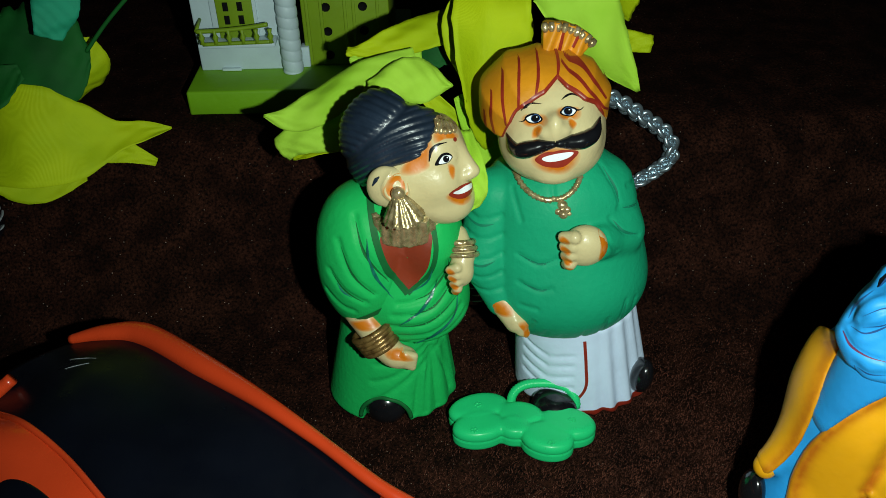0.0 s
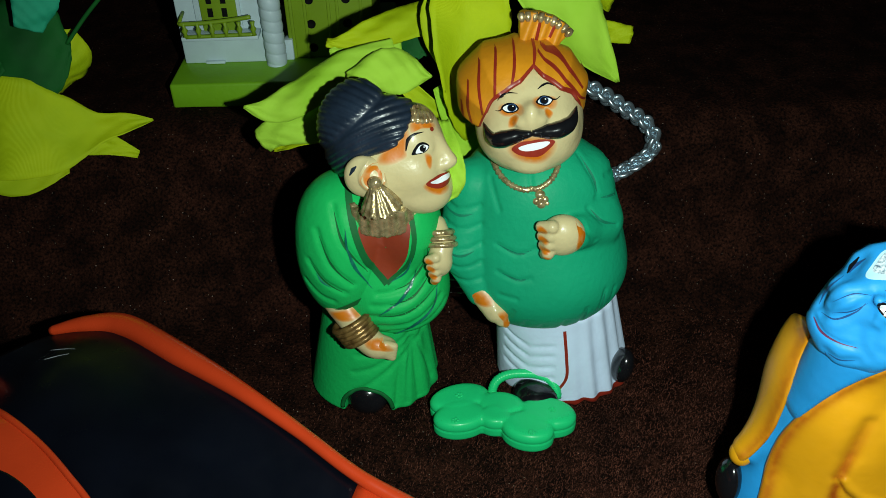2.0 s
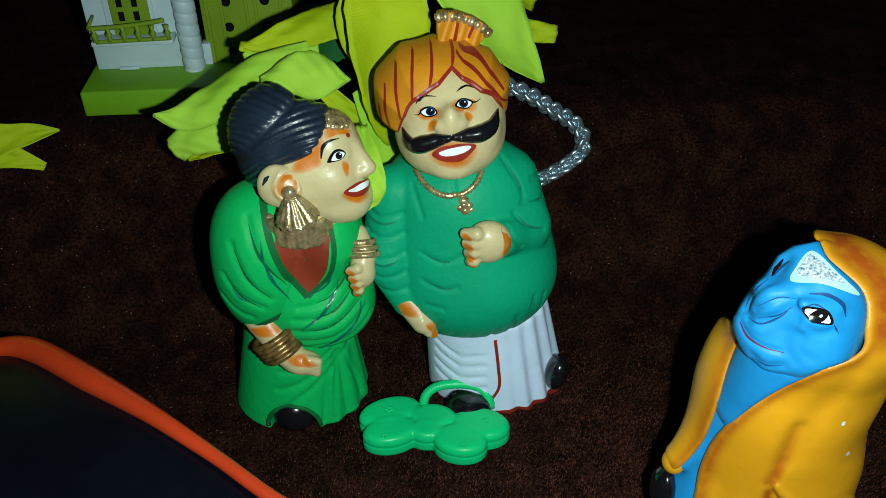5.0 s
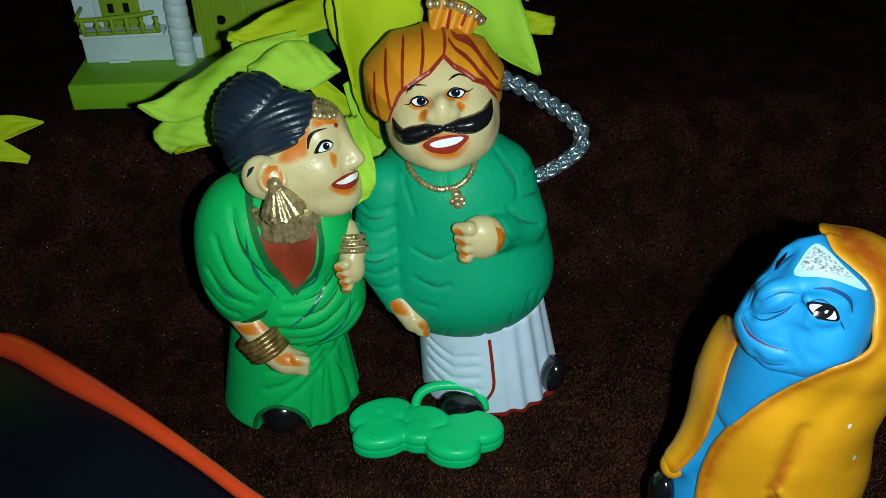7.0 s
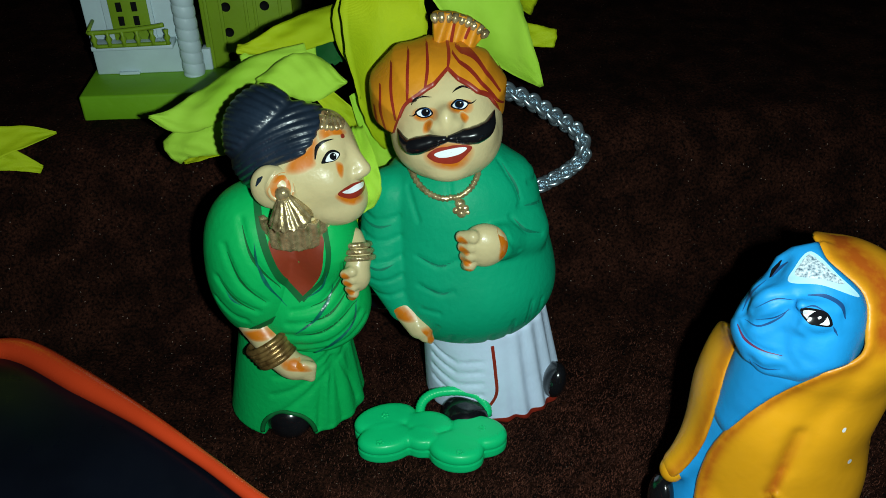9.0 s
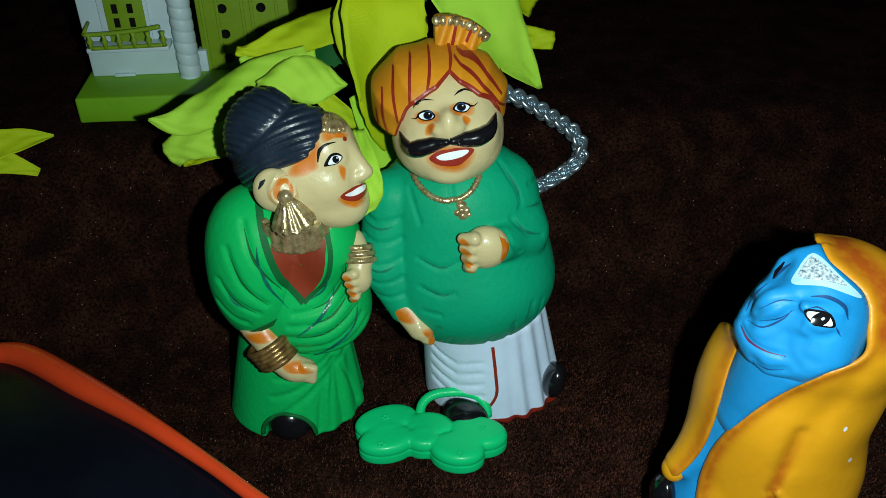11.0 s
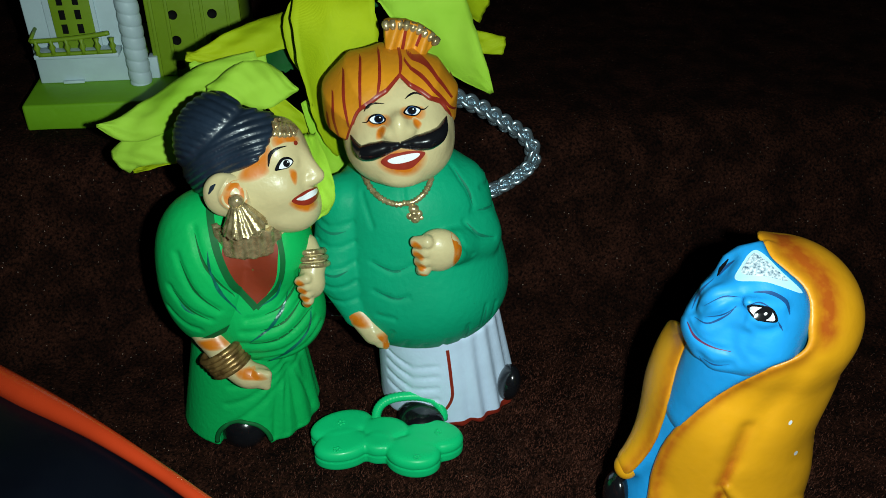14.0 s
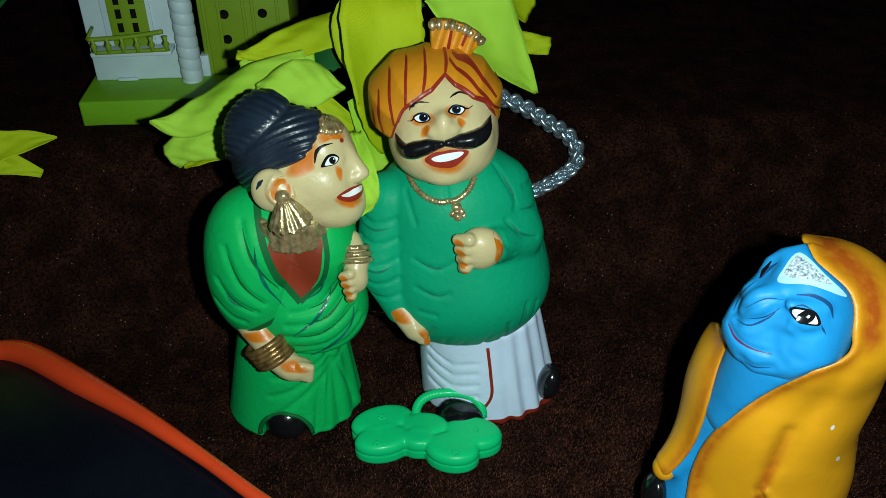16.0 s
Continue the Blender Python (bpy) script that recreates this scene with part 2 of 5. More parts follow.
class Figure:
    """Collects surfaces with their paints into one mesh."""

    def __init__(self):
        self.v, self.f, self.m, self.mats, self.n, self.s = [], [], [], [], 0, []

    def add(self, pts, faces, mat, soft=None):
        if mat not in self.mats:
            self.mats.append(mat)
        self.v.append(np.asarray(pts, float))
        self.f += [tuple(int(i) + self.n for i in q) for q in faces]
        self.m += [self.mats.index(mat)] * len(faces)
        self.n += len(pts)
        self.s.append(np.zeros(len(pts)) if soft is None else np.asarray(soft, float))

    def solid(self, f, lo, hi, h, mat):
        self.add(*skin(f, lo, hi, h), mat)

    def blob(self, c, r, mat, h=None, turn=(0, 0, 0)):
        u, w = 24, 14
        R = np.array(Euler([radians(a) for a in turn]).to_matrix())
        pts = [[math.cos(2 * math.pi * i / u) * math.sin(math.pi * j / w), math.sin(2 * math.pi * i / u) * math.sin(math.pi * j / w), math.cos(math.pi * j / w)] for j in range(w + 1) for i in range(u)]
        faces = [(j * u + i, (j + 1) * u + i, (j + 1) * u + (i + 1) % u, j * u + (i + 1) % u) for j in range(w) for i in range(u)]
        self.add((np.array(pts) * np.array(r, float)) @ R.T + np.array(c, float), faces, mat)

    def tube(self, pts, radius, mat, sides=10, wave=0.0, count=0):
        pts = np.array(pts, float)
        n = len(pts)
        rad = np.full(n, radius, float) if np.isscalar(radius) else np.interp(np.linspace(0, 1, n), np.linspace(0, 1, len(radius)), radius)
        if count:
            rad = rad * (1 + wave * np.sin(np.linspace(0, count * 2 * math.pi, n)))
        tan = np.gradient(pts, axis=0)
        tan /= np.linalg.norm(tan, axis=1)[:, None] + 1e-9
        up = np.array([0.13, -0.9, 0.41])
        V, F = [], []
        for i in range(n):
            s = np.cross(tan[i], up)
            s /= np.linalg.norm(s) + 1e-9
            t2 = np.cross(s, tan[i])
            for k in range(sides):
                a = 2 * math.pi * k / sides
                V.append(pts[i] + rad[i] * (math.cos(a) * s + math.sin(a) * t2))
        for i in range(n - 1):
            for k in range(sides):
                F.append((i * sides + k, i * sides + (k + 1) % sides, (i + 1) * sides + (k + 1) % sides, (i + 1) * sides + k))
        F.append(tuple(range(sides))[::-1])
        F.append(tuple((n - 1) * sides + k for k in range(sides)))
        self.add(V, F, mat)

    def stroke(self, f, line, width, mat, way=(0, 1, 0), lift=0.12, steps=40):
        """A painted line (x, z) laid on the surface of f; width along it may taper."""
        line = np.array(line, float)
        s = np.linspace(0, 1, steps)
        k = np.linspace(0, 1, len(line))
        if len(line) > 2:
            c = curve(line, steps)
        else:
            c = np.stack([np.interp(s, k, line[:, i]) for i in range(2)], 1)
        t = np.gradient(c, axis=0)
        t /= np.linalg.norm(t, axis=1)[:, None] + 1e-9
        nrm = np.stack([-t[:, 1], t[:, 0]], 1)
        wd = np.interp(s, np.linspace(0, 1, len(width)), width) if not np.isscalar(width) else np.full(steps, width)
        rows = np.linspace(-0.5, 0.5, 5)
        flat = np.concatenate([c + nrm * (wd * r)[:, None] for r in rows])
        self._lay(f, flat, steps, len(rows), mat, way, lift, False)

    def patch(self, f, outline, mat, way=(0, 1, 0), lift=0.12, rings=6, n=48, soft=False):
        """A painted area with the smooth closed outline (x, z) laid on f."""
        c = curve(np.array(list(outline) + [outline[0]], float), n + 1, True)[:-1]
        mid = c.mean(0)
        flat = np.concatenate([mid + (c - mid) * r for r in np.linspace(0.02, 1, rings)])
        self._lay(f, flat, n, rings, mat, way, lift, True, np.repeat(1 - np.linspace(0.02, 1, rings) ** 3.6, n) if soft else None)

    def _lay(self, f, flat, n, m, mat, way, lift, closed, fadeout=None):
        w = np.array(way, float) / np.linalg.norm(way)
        P = np.stack([flat[:, 0], np.full(len(flat), 0.0), flat[:, 1]], 1)
        y0 = self.plane
        P[:, 1] = y0
        P = P - w * 40
        pts, ok = meet(f, P, w, 110)
        g = np.stack([f(pts + 0.05 * np.eye(3)[i]) - f(pts - 0.05 * np.eye(3)[i]) for i in range(3)], 1)
        g /= np.linalg.norm(g, axis=1)[:, None] + 1e-9
        pts = pts + g * lift
        F = []
        for j in range(m - 1):
            for i in range(n if closed else n - 1):
                q = (j * n + i, j * n + (i + 1) % n, (j + 1) * n + (i + 1) % n, (j + 1) * n + i)
                if ok[list(q)].all() and np.ptp(pts[list(q)], axis=0).max() < 5:
                    F.append(q if not closed else q[::-1])
        self.add(pts, F, mat, fadeout)

    def finish(self, name, base, label, category):
        """One mesh, its origin at the base point (mm)."""
        V = (np.concatenate(self.v) - np.array(base, float)) * 0.001
        me = bpy.data.meshes.new(name)
        me.from_pydata(V.tolist(), [], self.f)
        for mat in self.mats:
            me.materials.append(mat)
        me.polygons.foreach_set("material_index", self.m)
        me.polygons.foreach_set("use_smooth", [True] * len(self.m))
        s = np.concatenate(self.s)
        if s.any():
            me.attributes.new("airbrush", "FLOAT", "POINT").data.foreach_set("value", s)
        me.update()
        ob = new(name, me)
        ob.location = Vector(base) * 0.001
        if label:
            tagged(ob, label, category)
        return ob


def lay(f, line, y0, n=14):
    """A line (x, z) run on to the front of the surface f."""
    c = curve(np.array(line, float), n) if len(line) > 2 else np.stack([np.linspace(line[0][i], line[1][i], n) for i in range(2)], 1)
    P = np.stack([c[:, 0], np.full(n, y0 - 60.0), c[:, 1]], 1)
    return meet(f, P, (0, 1, 0), 130)[0]


def curve(line, n, closed=False):
    """A smooth line through the given corners."""
    line = np.array(line, float)
    m = len(line) - 1
    if closed:
        ext = np.concatenate([line[-2:-1], line, line[1:2]])
    else:
        ext = np.concatenate([2 * line[:1] - line[1:2], line, 2 * line[-1:] - line[-2:-1]])
    out = []
    for s in np.linspace(0, m, n):
        i = min(int(s), m - 1)
        t = s - i
        a, b, c, d = ext[i:i + 4]
        out.append(0.5 * (2 * b + (c - a) * t + (2 * a - 5 * b + 4 * c - d) * t * t + (3 * b - a - 3 * c + d) * t ** 3))
    return np.array(out)


def holder(name, at, label, category, group="", kind=""):
    ob = new(name)
    ob.location = at
    ob.empty_display_size = 0.01
    return tagged(ob, label, category, group, kind)


def part(name, fig, parent, label="", at=(0, 0, 0)):
    """Link a Figure's surface as one mesh under its thing; coordinates as in the plan (mm)."""
    ob = fig.finish(name, at, "", "")
    home = parent
    shift = Vector((0, 0, 0))
    while home:
        shift += home.location
        home = home.parent
    ob.parent = parent
    ob.location = ob.location - shift
    if label:
        tagged(ob, label)
    return ob


def box(fig, lo, hi, mat, bevel=0.6):
    bm = bmesh.new()
    bmesh.ops.create_cube(bm, size=1)
    lo, hi = np.array(lo, float), np.array(hi, float)
    for v in bm.verts:
        v.co = Vector((lo + hi) / 2) + Vector([a * b for a, b in zip(v.co, hi - lo)])
    if bevel:
        bmesh.ops.bevel(bm, geom=bm.edges[:], offset=bevel, segments=2, affect="EDGES", profile=0.5)
    bm.verts.index_update()
    fig.add([list(v.co) for v in bm.verts], [[v.index for v in f.verts] for f in bm.faces], mat)
    bm.free()


def lathe(fig, c, profile, mat, sides=40):
    V = [(c[0] + r * math.cos(2 * math.pi * i / sides), c[1] + r * math.sin(2 * math.pi * i / sides), z) for r, z in profile for i in range(sides)]
    F = [(j * sides + i, j * sides + (i + 1) % sides, (j + 1) * sides + (i + 1) % sides, (j + 1) * sides + i) for j in range(len(profile) - 1) for i in range(sides)]
    fig.add(V, F, mat)


# ---- ground: one cloth, level in front, rising over a covered step behind ----
def ground_height(x, y):
    s = np.clip((y - 288.0) / 66.0, 0, 1)
    rise = 72.0 * s * s * (3 - 2 * s)
    ripple = 0.5 * math.sin(x * 0.045 + 1.0) * math.sin(y * 0.037) + 0.35 * math.sin(x * 0.11 + y * 0.07)
    return rise + ripple - 0.8


def build_ground():
    fig = Figure()
    xs = np.concatenate([np.linspace(-800, -410, 8), np.linspace(-400, 400, 161), np.linspace(410, 800, 8)])
    ys = np.concatenate([np.linspace(-300, -110, 6), np.linspace(-100, 600, 141), np.linspace(620, 1300, 10)])
    V = [(x, y, ground_height(x, y)) for y in ys for x in xs]
    n = len(xs)
    F = [(j * n + i, j * n + i + 1, (j + 1) * n + i + 1, (j + 1) * n + i) for j in range(len(ys) - 1) for i in range(n - 1)]
    fig.add(V, F, CLOTH)
    ob = fig.finish("ground", (0, 0, 0), "dark maroon pile cloth flecked with lint and painted glints", "cloth")
    tagged(ob, kind="structure")


build_ground()


def build_pile():
    """Short fibres standing up from the cloth, crowded in front of the figurines, where their paler colour stands in
    for stronger torchlight.
    """
    rng = np.random.default_rng(5)
    n = 120000
    x, y = 85 + 75 * rng.standard_normal(n), 185 + 62 * rng.standard_normal(n)
    y = np.where(y > 330, rng.uniform(130, 260, n), y)
    s = np.clip((y - 288.0) / 66.0, 0, 1)
    z = 72.0 * s * s * (3 - 2 * s) + 0.5 * np.sin(x * 0.045 + 1.0) * np.sin(y * 0.037) + 0.35 * np.sin(x * 0.11 + y * 0.07) - 1.0
    a, lean, tall = rng.uniform(0, 2 * math.pi, n), rng.uniform(0.2, 1.1, n), rng.uniform(0.4, 1.3, n)
    w = rng.uniform(0.12, 0.24, n)
    root = np.stack([x, y, z], 1)
    side = np.stack([-np.sin(a) * w, np.cos(a) * w, 0 * w], 1)
    tip = root + np.stack([np.cos(a) * lean * tall + 0.3, np.sin(a) * lean * tall, tall], 1)
    V = np.stack([root - side, root + side, tip], 1).reshape(-1, 3) * 0.001
    me = bpy.data.meshes.new("cloth_pile")
    me.from_pydata(V.tolist(), [], np.arange(3 * n).reshape(-1, 3).tolist())
    me.materials.append(PILE)
    me.update()
    tagged(new("cloth_pile", me), "short dark maroon pile fibres of the cloth", "cloth pile", kind="stuff")


build_pile()


# ---- the moustached man figurine ----
def build_man():
    fig = Figure()
    fig.plane = 240

    def shirt_plain(P):
        d = ell(P, (43, 263, 66), (30, 25, 40))
        d = smin(d, ell(P, (46, 260, 54), (28.5, 25, 19)), 12)
        d = smin(d, ell(P, (39.6, 264, 90), (24.2, 18, 15)), 10)
        d = smax(d, 35 - P[:, 2], 5)
        arm = smin(cap(P, (19, 260, 90), (15, 254, 68), 10, 9.5), cap(P, (15, 254, 68), (21.5, 247.6, 53), 9.5, 6.6), 3)
        d = smin(d, arm, 1.2)
        arm = smin(cap(P, (57.4, 262, 92), (61.4, 254, 78), 10.4, 9.4), cap(P, (61.4, 254, 78), (52, 241, 82), 9.0, 6.5), 4)
        return smin(d, arm, 1.6)

    folds = [[(6, z + 1.5), (13, z - 0.5), (22, z + 2)] for z in (87, 80, 73, 66, 60)]
    folds += [[(26, 76), (33, 74), (40, 77)], [(26, 66), (33, 64.5), (38, 66)], [(27, 57), (33, 57)], [(24, 98), (27, 88)]]
    folds += [[(30, 45), (32, 51)], [(36, 40), (37, 46)], [(42, 39), (43, 44)], [(50, 39), (51, 46)], [(57, 41), (58.5, 52)], [(63, 44), (65, 58)], [(68, 48), (69, 56)]]
    folds += [[(54, 104), (59, 97), (61, 91)], [(60, 104), (66, 98), (69, 92)], [(60, 91), (66, 89), (72, 86)], [(57, 89), (62, 84), (69, 80)], [(54, 88), (57, 83), (60, 78)], [(64, 96), (70, 94)]]
    folds += [[(37, 104), (37.5, 96)]]
    folds = [lay(shirt_plain, f, 240) for f in folds]

    def shirt(P):
        d = shirt_plain(P)
        for pts in folds:
            d = groove(d, P, pts[::3], 0.8, 0.85)
        return d

    fig.solid(shirt, (-2, 228, 26), (88, 292, 112), 0.75, GREEN_MAN)
    # darker teal lines drawn along some of the shirt's folds
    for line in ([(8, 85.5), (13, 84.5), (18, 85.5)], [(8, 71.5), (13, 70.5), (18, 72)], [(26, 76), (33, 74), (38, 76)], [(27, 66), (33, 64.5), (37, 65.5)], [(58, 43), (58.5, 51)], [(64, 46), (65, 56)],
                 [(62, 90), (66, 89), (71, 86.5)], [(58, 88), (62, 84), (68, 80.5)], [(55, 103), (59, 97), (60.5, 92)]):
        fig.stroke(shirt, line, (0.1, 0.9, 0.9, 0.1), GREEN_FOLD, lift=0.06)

    def dhoti(P):
        z = np.clip(P[:, 2], -2, 42)
        s = z / 40
        cx, rx, ry = 55.3 - 4.8 * s, 26.8 - 3.8 * s, 23.2 - 2.2 * s
        ang = np.arctan2(P[:, 1] - 262, P[:, 0] - cx)
        q = np.hypot((P[:, 0] - cx) / rx, (P[:, 1] - 262) / ry)
        d = (q - 1) * np.minimum(rx, ry)
        right = np.clip((P[:, 0] - 55) / 8, 0, 1)
        d = d + right * (1 - 0.5 * s) * 0.9 * np.cos(ang * 19)
        d = smax(d, P[:, 2] - 42, 2)
        d = smax(d, 0.3 + 0.5 * np.cos(ang * 15) - P[:, 2], 1.5)
        for z0 in (27, 22, 16.5, 11):
            d = groove(d, P, [(31, 252, z0 + 3), (39, 243, z0), (48, 240, z0 + 2.5)], 0.9, 0.8)
        for z0 in (30, 26):
            d = groove(d, P, [(64, 241, z0), (71, 244, z0 + 0.5), (77, 250, z0 + 4)], 0.9, 0.8)
        return d * 0.8

    fig.solid(dhoti, (24, 230, -2), (90, 292, 44), 0.85, WHITE)
    fig.blob((76.6, 246.8, 13.2), (4.4, 6, 7.6), BLACK, turn=(0, 10, 0))
    fig.blob((42, 240, 5.5), (9, 9, 5.5), BLACK)
    fig.stroke(dhoti, [(51.6, 37), (53, 24), (53.4, 14), (49.5, 6)], 1.2, RED)
    fig.stroke(dhoti, [(50, 1.4), (60, 1.5), (68, 1.9), (76, 2.1), (83, 2.6)], (2.0, 3.0, 2.2, 2.8, 1.8), RED, lift=0.4)

    def head(P):
        d = ell(P, (37, 259, 120), (17.5, 17, 18))
        d = smin(d, ell(P, (37, 253.5, 112.5), (15.5, 13, 10.5)), 8)
        d = smin(d, ell(P, (35.8, 242.0, 125.6), (2.6, 3.2, 4.6)), 4)
        d = smin(d, ell(P, (32.9, 242.4, 124.0), (1.9, 2.0, 1.6)), 2)
        d = smin(d, ell(P, (38.7, 242.4, 124.8), (1.9, 2.0, 1.6)), 2)
        d = smin(d, ell(P, (27.5, 247, 117), (4.5, 4, 4)), 4)
        d = smin(d, ell(P, (46, 247, 119), (4.5, 4, 4)), 4)
        d = smin(d, ell(P, (36.5, 244, 108), (5.5, 3.6, 3.0)), 3)
        return d

    fig.solid(head, (16, 232, 92), (60, 282, 142), 0.7, CREAM)

    def brim(x):
        return np.where(x < 0, -0.60 * x + 0.36 * np.clip(-x - 12, 0, 12) ** 2, 0.70 * x + 0.30 * np.clip(x - 12, 0, 12) ** 2)

    def turban(P):
        d = ell(P, (35.3, 264, 125.5), (21.6, 21, 16.6))
        d = smin(d, ell(P, (28, 262, 126.5), (13, 17, 12.5)), 6)
        ang = np.arctan2(P[:, 2] - 120, P[:, 0] - 37)
        d = d + 0.8 * np.abs(np.sin(ang * 7 + (P[:, 1] - 264) * 0.02)) - 0.4
        x = P[:, 0] - 37.2
        wedge = np.maximum((brim(x) + P[:, 2] - 137.6) / 1.6, P[:, 1] - 266)
        d = smax(d, -wedge, 1.2)
        return smax(d, 106 - P[:, 2], 2) * 0.9

    fig.solid(turban, (8, 236, 102), (62, 292, 152), 0.75, ORANGE)
    edge_l, edge_r = np.linspace(0, -17.8, 7), np.linspace(0, 17.6, 7)
    red_lines = [([(37.2 + e, 138.5 - float(brim(e))) for e in edge_l], 1.4), ([(37.2 + e, 138.5 - float(brim(e))) for e in edge_r], 1.4),
                 ([(37.8, 142.8), (38, 141), (37.2, 138.6)], 1.0), ([(31.5, 142.6), (31, 138.5), (29.8, 134)], 0.9), ([(26, 141.6), (25, 137), (24.6, 130.4)], 0.9),
                 ([(20.5, 138.6), (20, 132), (21, 124.6)], 0.9), ([(16.8, 133), (16.6, 125), (18.6, 116)], 0.8), ([(14.6, 126), (15.4, 119), (17.4, 113)], 0.7),
                 ([(39, 142.4), (47, 138), (53.5, 129.5)], 0.9), ([(39, 141), (46, 135.4), (55, 124.5)], 0.9), ([(42, 143.2), (50, 139), (55.5, 131.5)], 0.7)]
    for line, w in red_lines:
        fig.stroke(turban, line, (w * 0.6, w, w, w * 0.6), RED, lift=0.15)

    tilt = np.array(Euler((radians(-8), radians(20), 0)).to_matrix())

    def fan(P):
        Q = (P - np.array((38.5, 266, 136.5))) @ tilt
        s = np.clip(Q[:, 2] / 14, 0, 1)
        d = np.maximum(np.abs(Q[:, 0]) - (5 + 5.0 * s), np.abs(Q[:, 1] + 0.8 * np.cos(Q[:, 0] * 1.3)) - 2.0)
        d = np.maximum(d, np.hypot(Q[:, 0], Q[:, 2] + 6) - 19.5)
        return smax(d, -Q[:, 2] - 3, 1) * 0.8

    fig.solid(fan, (22, 254, 128), (58, 278, 158), 0.6, ORANGE)
    for i in range(9):
        a = radians(-27 + 54 * i / 8)
        lo = np.array((19.4 * math.sin(a), -1.2, 19.4 * math.cos(a) - 6.0)) @ tilt.T + np.array((38.5, 266, 136.5))
        hi = np.array((16.6 * math.sin(a), -2.4, 16.6 * math.cos(a) - 6.0)) @ tilt.T + np.array((38.5, 266, 136.5))
        fig.tube(np.linspace(lo, hi, 6), (1.0, 1.35, 1.2, 0.5), GOLD)
    fig.stroke(fan, [(38.9, 140), (40.2, 146), (41.0, 150.5)], 0.9, RED)
    fig.stroke(fan, [(43.6, 142), (45.8, 147)], 0.9, RED)

    both = lambda P: np.minimum(head(P), turban(P))
    # face paint
    view = (0.075, 1, -0.5)
    for sx, cx, cz, up in ((-1, 29.3, 130.1, -0.35), (1, 39.9, 132.3, 0.35)):
        fig.patch(head, [(cx - 4.2, cz - 0.8), (cx - 2, cz - 3), (cx + 3, cz - 3.2), (cx + 4.4, cz - 1), (cx + 3, cz + 1.5), (cx - 3, cz + 1.5)], BLUSH, view, lift=0.06, soft=True)
        almond = [(-2.9, -0.2 - up), (-1.4, -1.6), (1.2, -1.7), (2.7, up), (1.0, 1.55), (-1.3, 1.6)]
        fig.patch(head, [(cx + a, cz + b) for a, b in almond], BLACK, view, lift=0.16)
        fig.patch(head, [(cx + 0.8 * a, cz - 0.15 + 0.68 * b) for a, b in almond], PURE, view, lift=0.24)
        ix = cx + (0.5 if sx < 0 else -0.3)
        fig.patch(head, [(ix + 1.45 * math.cos(a), cz + 1.4 * math.sin(a)) for a in np.linspace(0, 5.5, 8)], BLUE_DEEP, view, lift=0.31)
        fig.patch(head, [(ix + 1.25 * math.cos(a), cz + 1.2 * math.sin(a)) for a in np.linspace(0, 5.5, 8)], BLACK, view, lift=0.38)
        # white dot: the pupil's highlight, painted on
        fig.patch(head, [(ix + 0.4 + 0.22 * math.cos(a), cz + 0.45 + 0.22 * math.sin(a)) for a in np.linspace(0, 5.5, 8)], PURE, view, lift=0.45)
        brow = [(25.3, 132.7), (26.4, 134.4), (28.3, 135.3), (31.5, 135.0)] if sx < 0 else [(37.6, 136.2), (39.1, 137.5), (40.9, 138.1), (43.6, 136.9)]
        fig.stroke(both, brow, (0.15, 0.75, 0.7, 0.15), BLACK, view, lift=0.3)
        lash = [(27.0, 130.3), (26.0, 129.2), (24.6, 129.2)] if sx < 0 else [(42.4, 132.6), (43.6, 132.7), (44.8, 133.7)]
        fig.stroke(head, lash, (0.7, 0.4, 0.15), BLACK, view, lift=0.2)
    for flush in ([(28.6, 123.1), (28.9, 126.5), (31.0, 128.1), (32.1, 126.7), (30.7, 123.5)], [(39.7, 129.7), (40.9, 130.0), (42.8, 127.9), (41.6, 125.8), (40.1, 127.2)], [(28.4, 116.3), (32.7, 119.9), (40.4, 119.9), (44.3, 117.9), (43.9, 113.6), (39.6, 109.8), (33.3, 110.6), (29.4, 113.1)]):
        fig.patch(head, flush, BLUSH, view, lift=0.09, soft=True)
    fig.patch(head, [(30.0, 115.9), (32.7, 118.1), (35.8, 118.6), (38.3, 119.0), (43.4, 118.3), (41.6, 115.3), (38.8, 113.0), (34.9, 112.9), (31.8, 113.9)], RED, view, lift=0.45)
    fig.patch(head, [(32.2, 116.3), (35.8, 117.6), (40.4, 118.2), (41.8, 117.7), (40.0, 116.1), (36.5, 115.1), (33.5, 115.1)], PURE, view, lift=0.6)
    for sx, tip in ((-1, (21.4, 120.4)), (1, (51.4, 125.0))):
        mid = (36 + sx * 7.5, 118.8 + (2.2 if sx > 0 else 0))
        line = curve([(36.0, 121.6), mid, (tip[0] - sx * 2.8, tip[1] - 2.6), tip], 30)
        P = np.stack([line[:, 0], np.full(30, 200.0), line[:, 1]], 1)
        on, _ = meet(both, P, (0, 1, 0), 90)
        on[:, 1] -= 0.3
        fig.tube(on, (1.0, 2.4, 2.9, 2.6, 1.6, 0.2), BLACK, 14)
        for k in (-0.9, 0.1, 1.0):
            ln = line + np.array((0, k * 0.8))
            P = np.stack([ln[3:24, 0], np.full(21, 200.0), ln[3:24, 1]], 1)
            on, _ = meet(both, P, (0, 1, 0), 90)
            on[:, 1] -= 2.5 - 0.4 * abs(k)
            fig.tube(on, (0.2, 0.55, 0.5, 0.1), BLACK, 6)
    # necklace and pendant
    a = np.linspace(radians(190), radians(352), 60)
    P = np.stack([35.6 + 12 * np.cos(a), np.full(60, 190.0), 107 + 10 * np.sin(a)], 1)
    on, _ = meet(shirt, P, (0, 1, 0), 100)
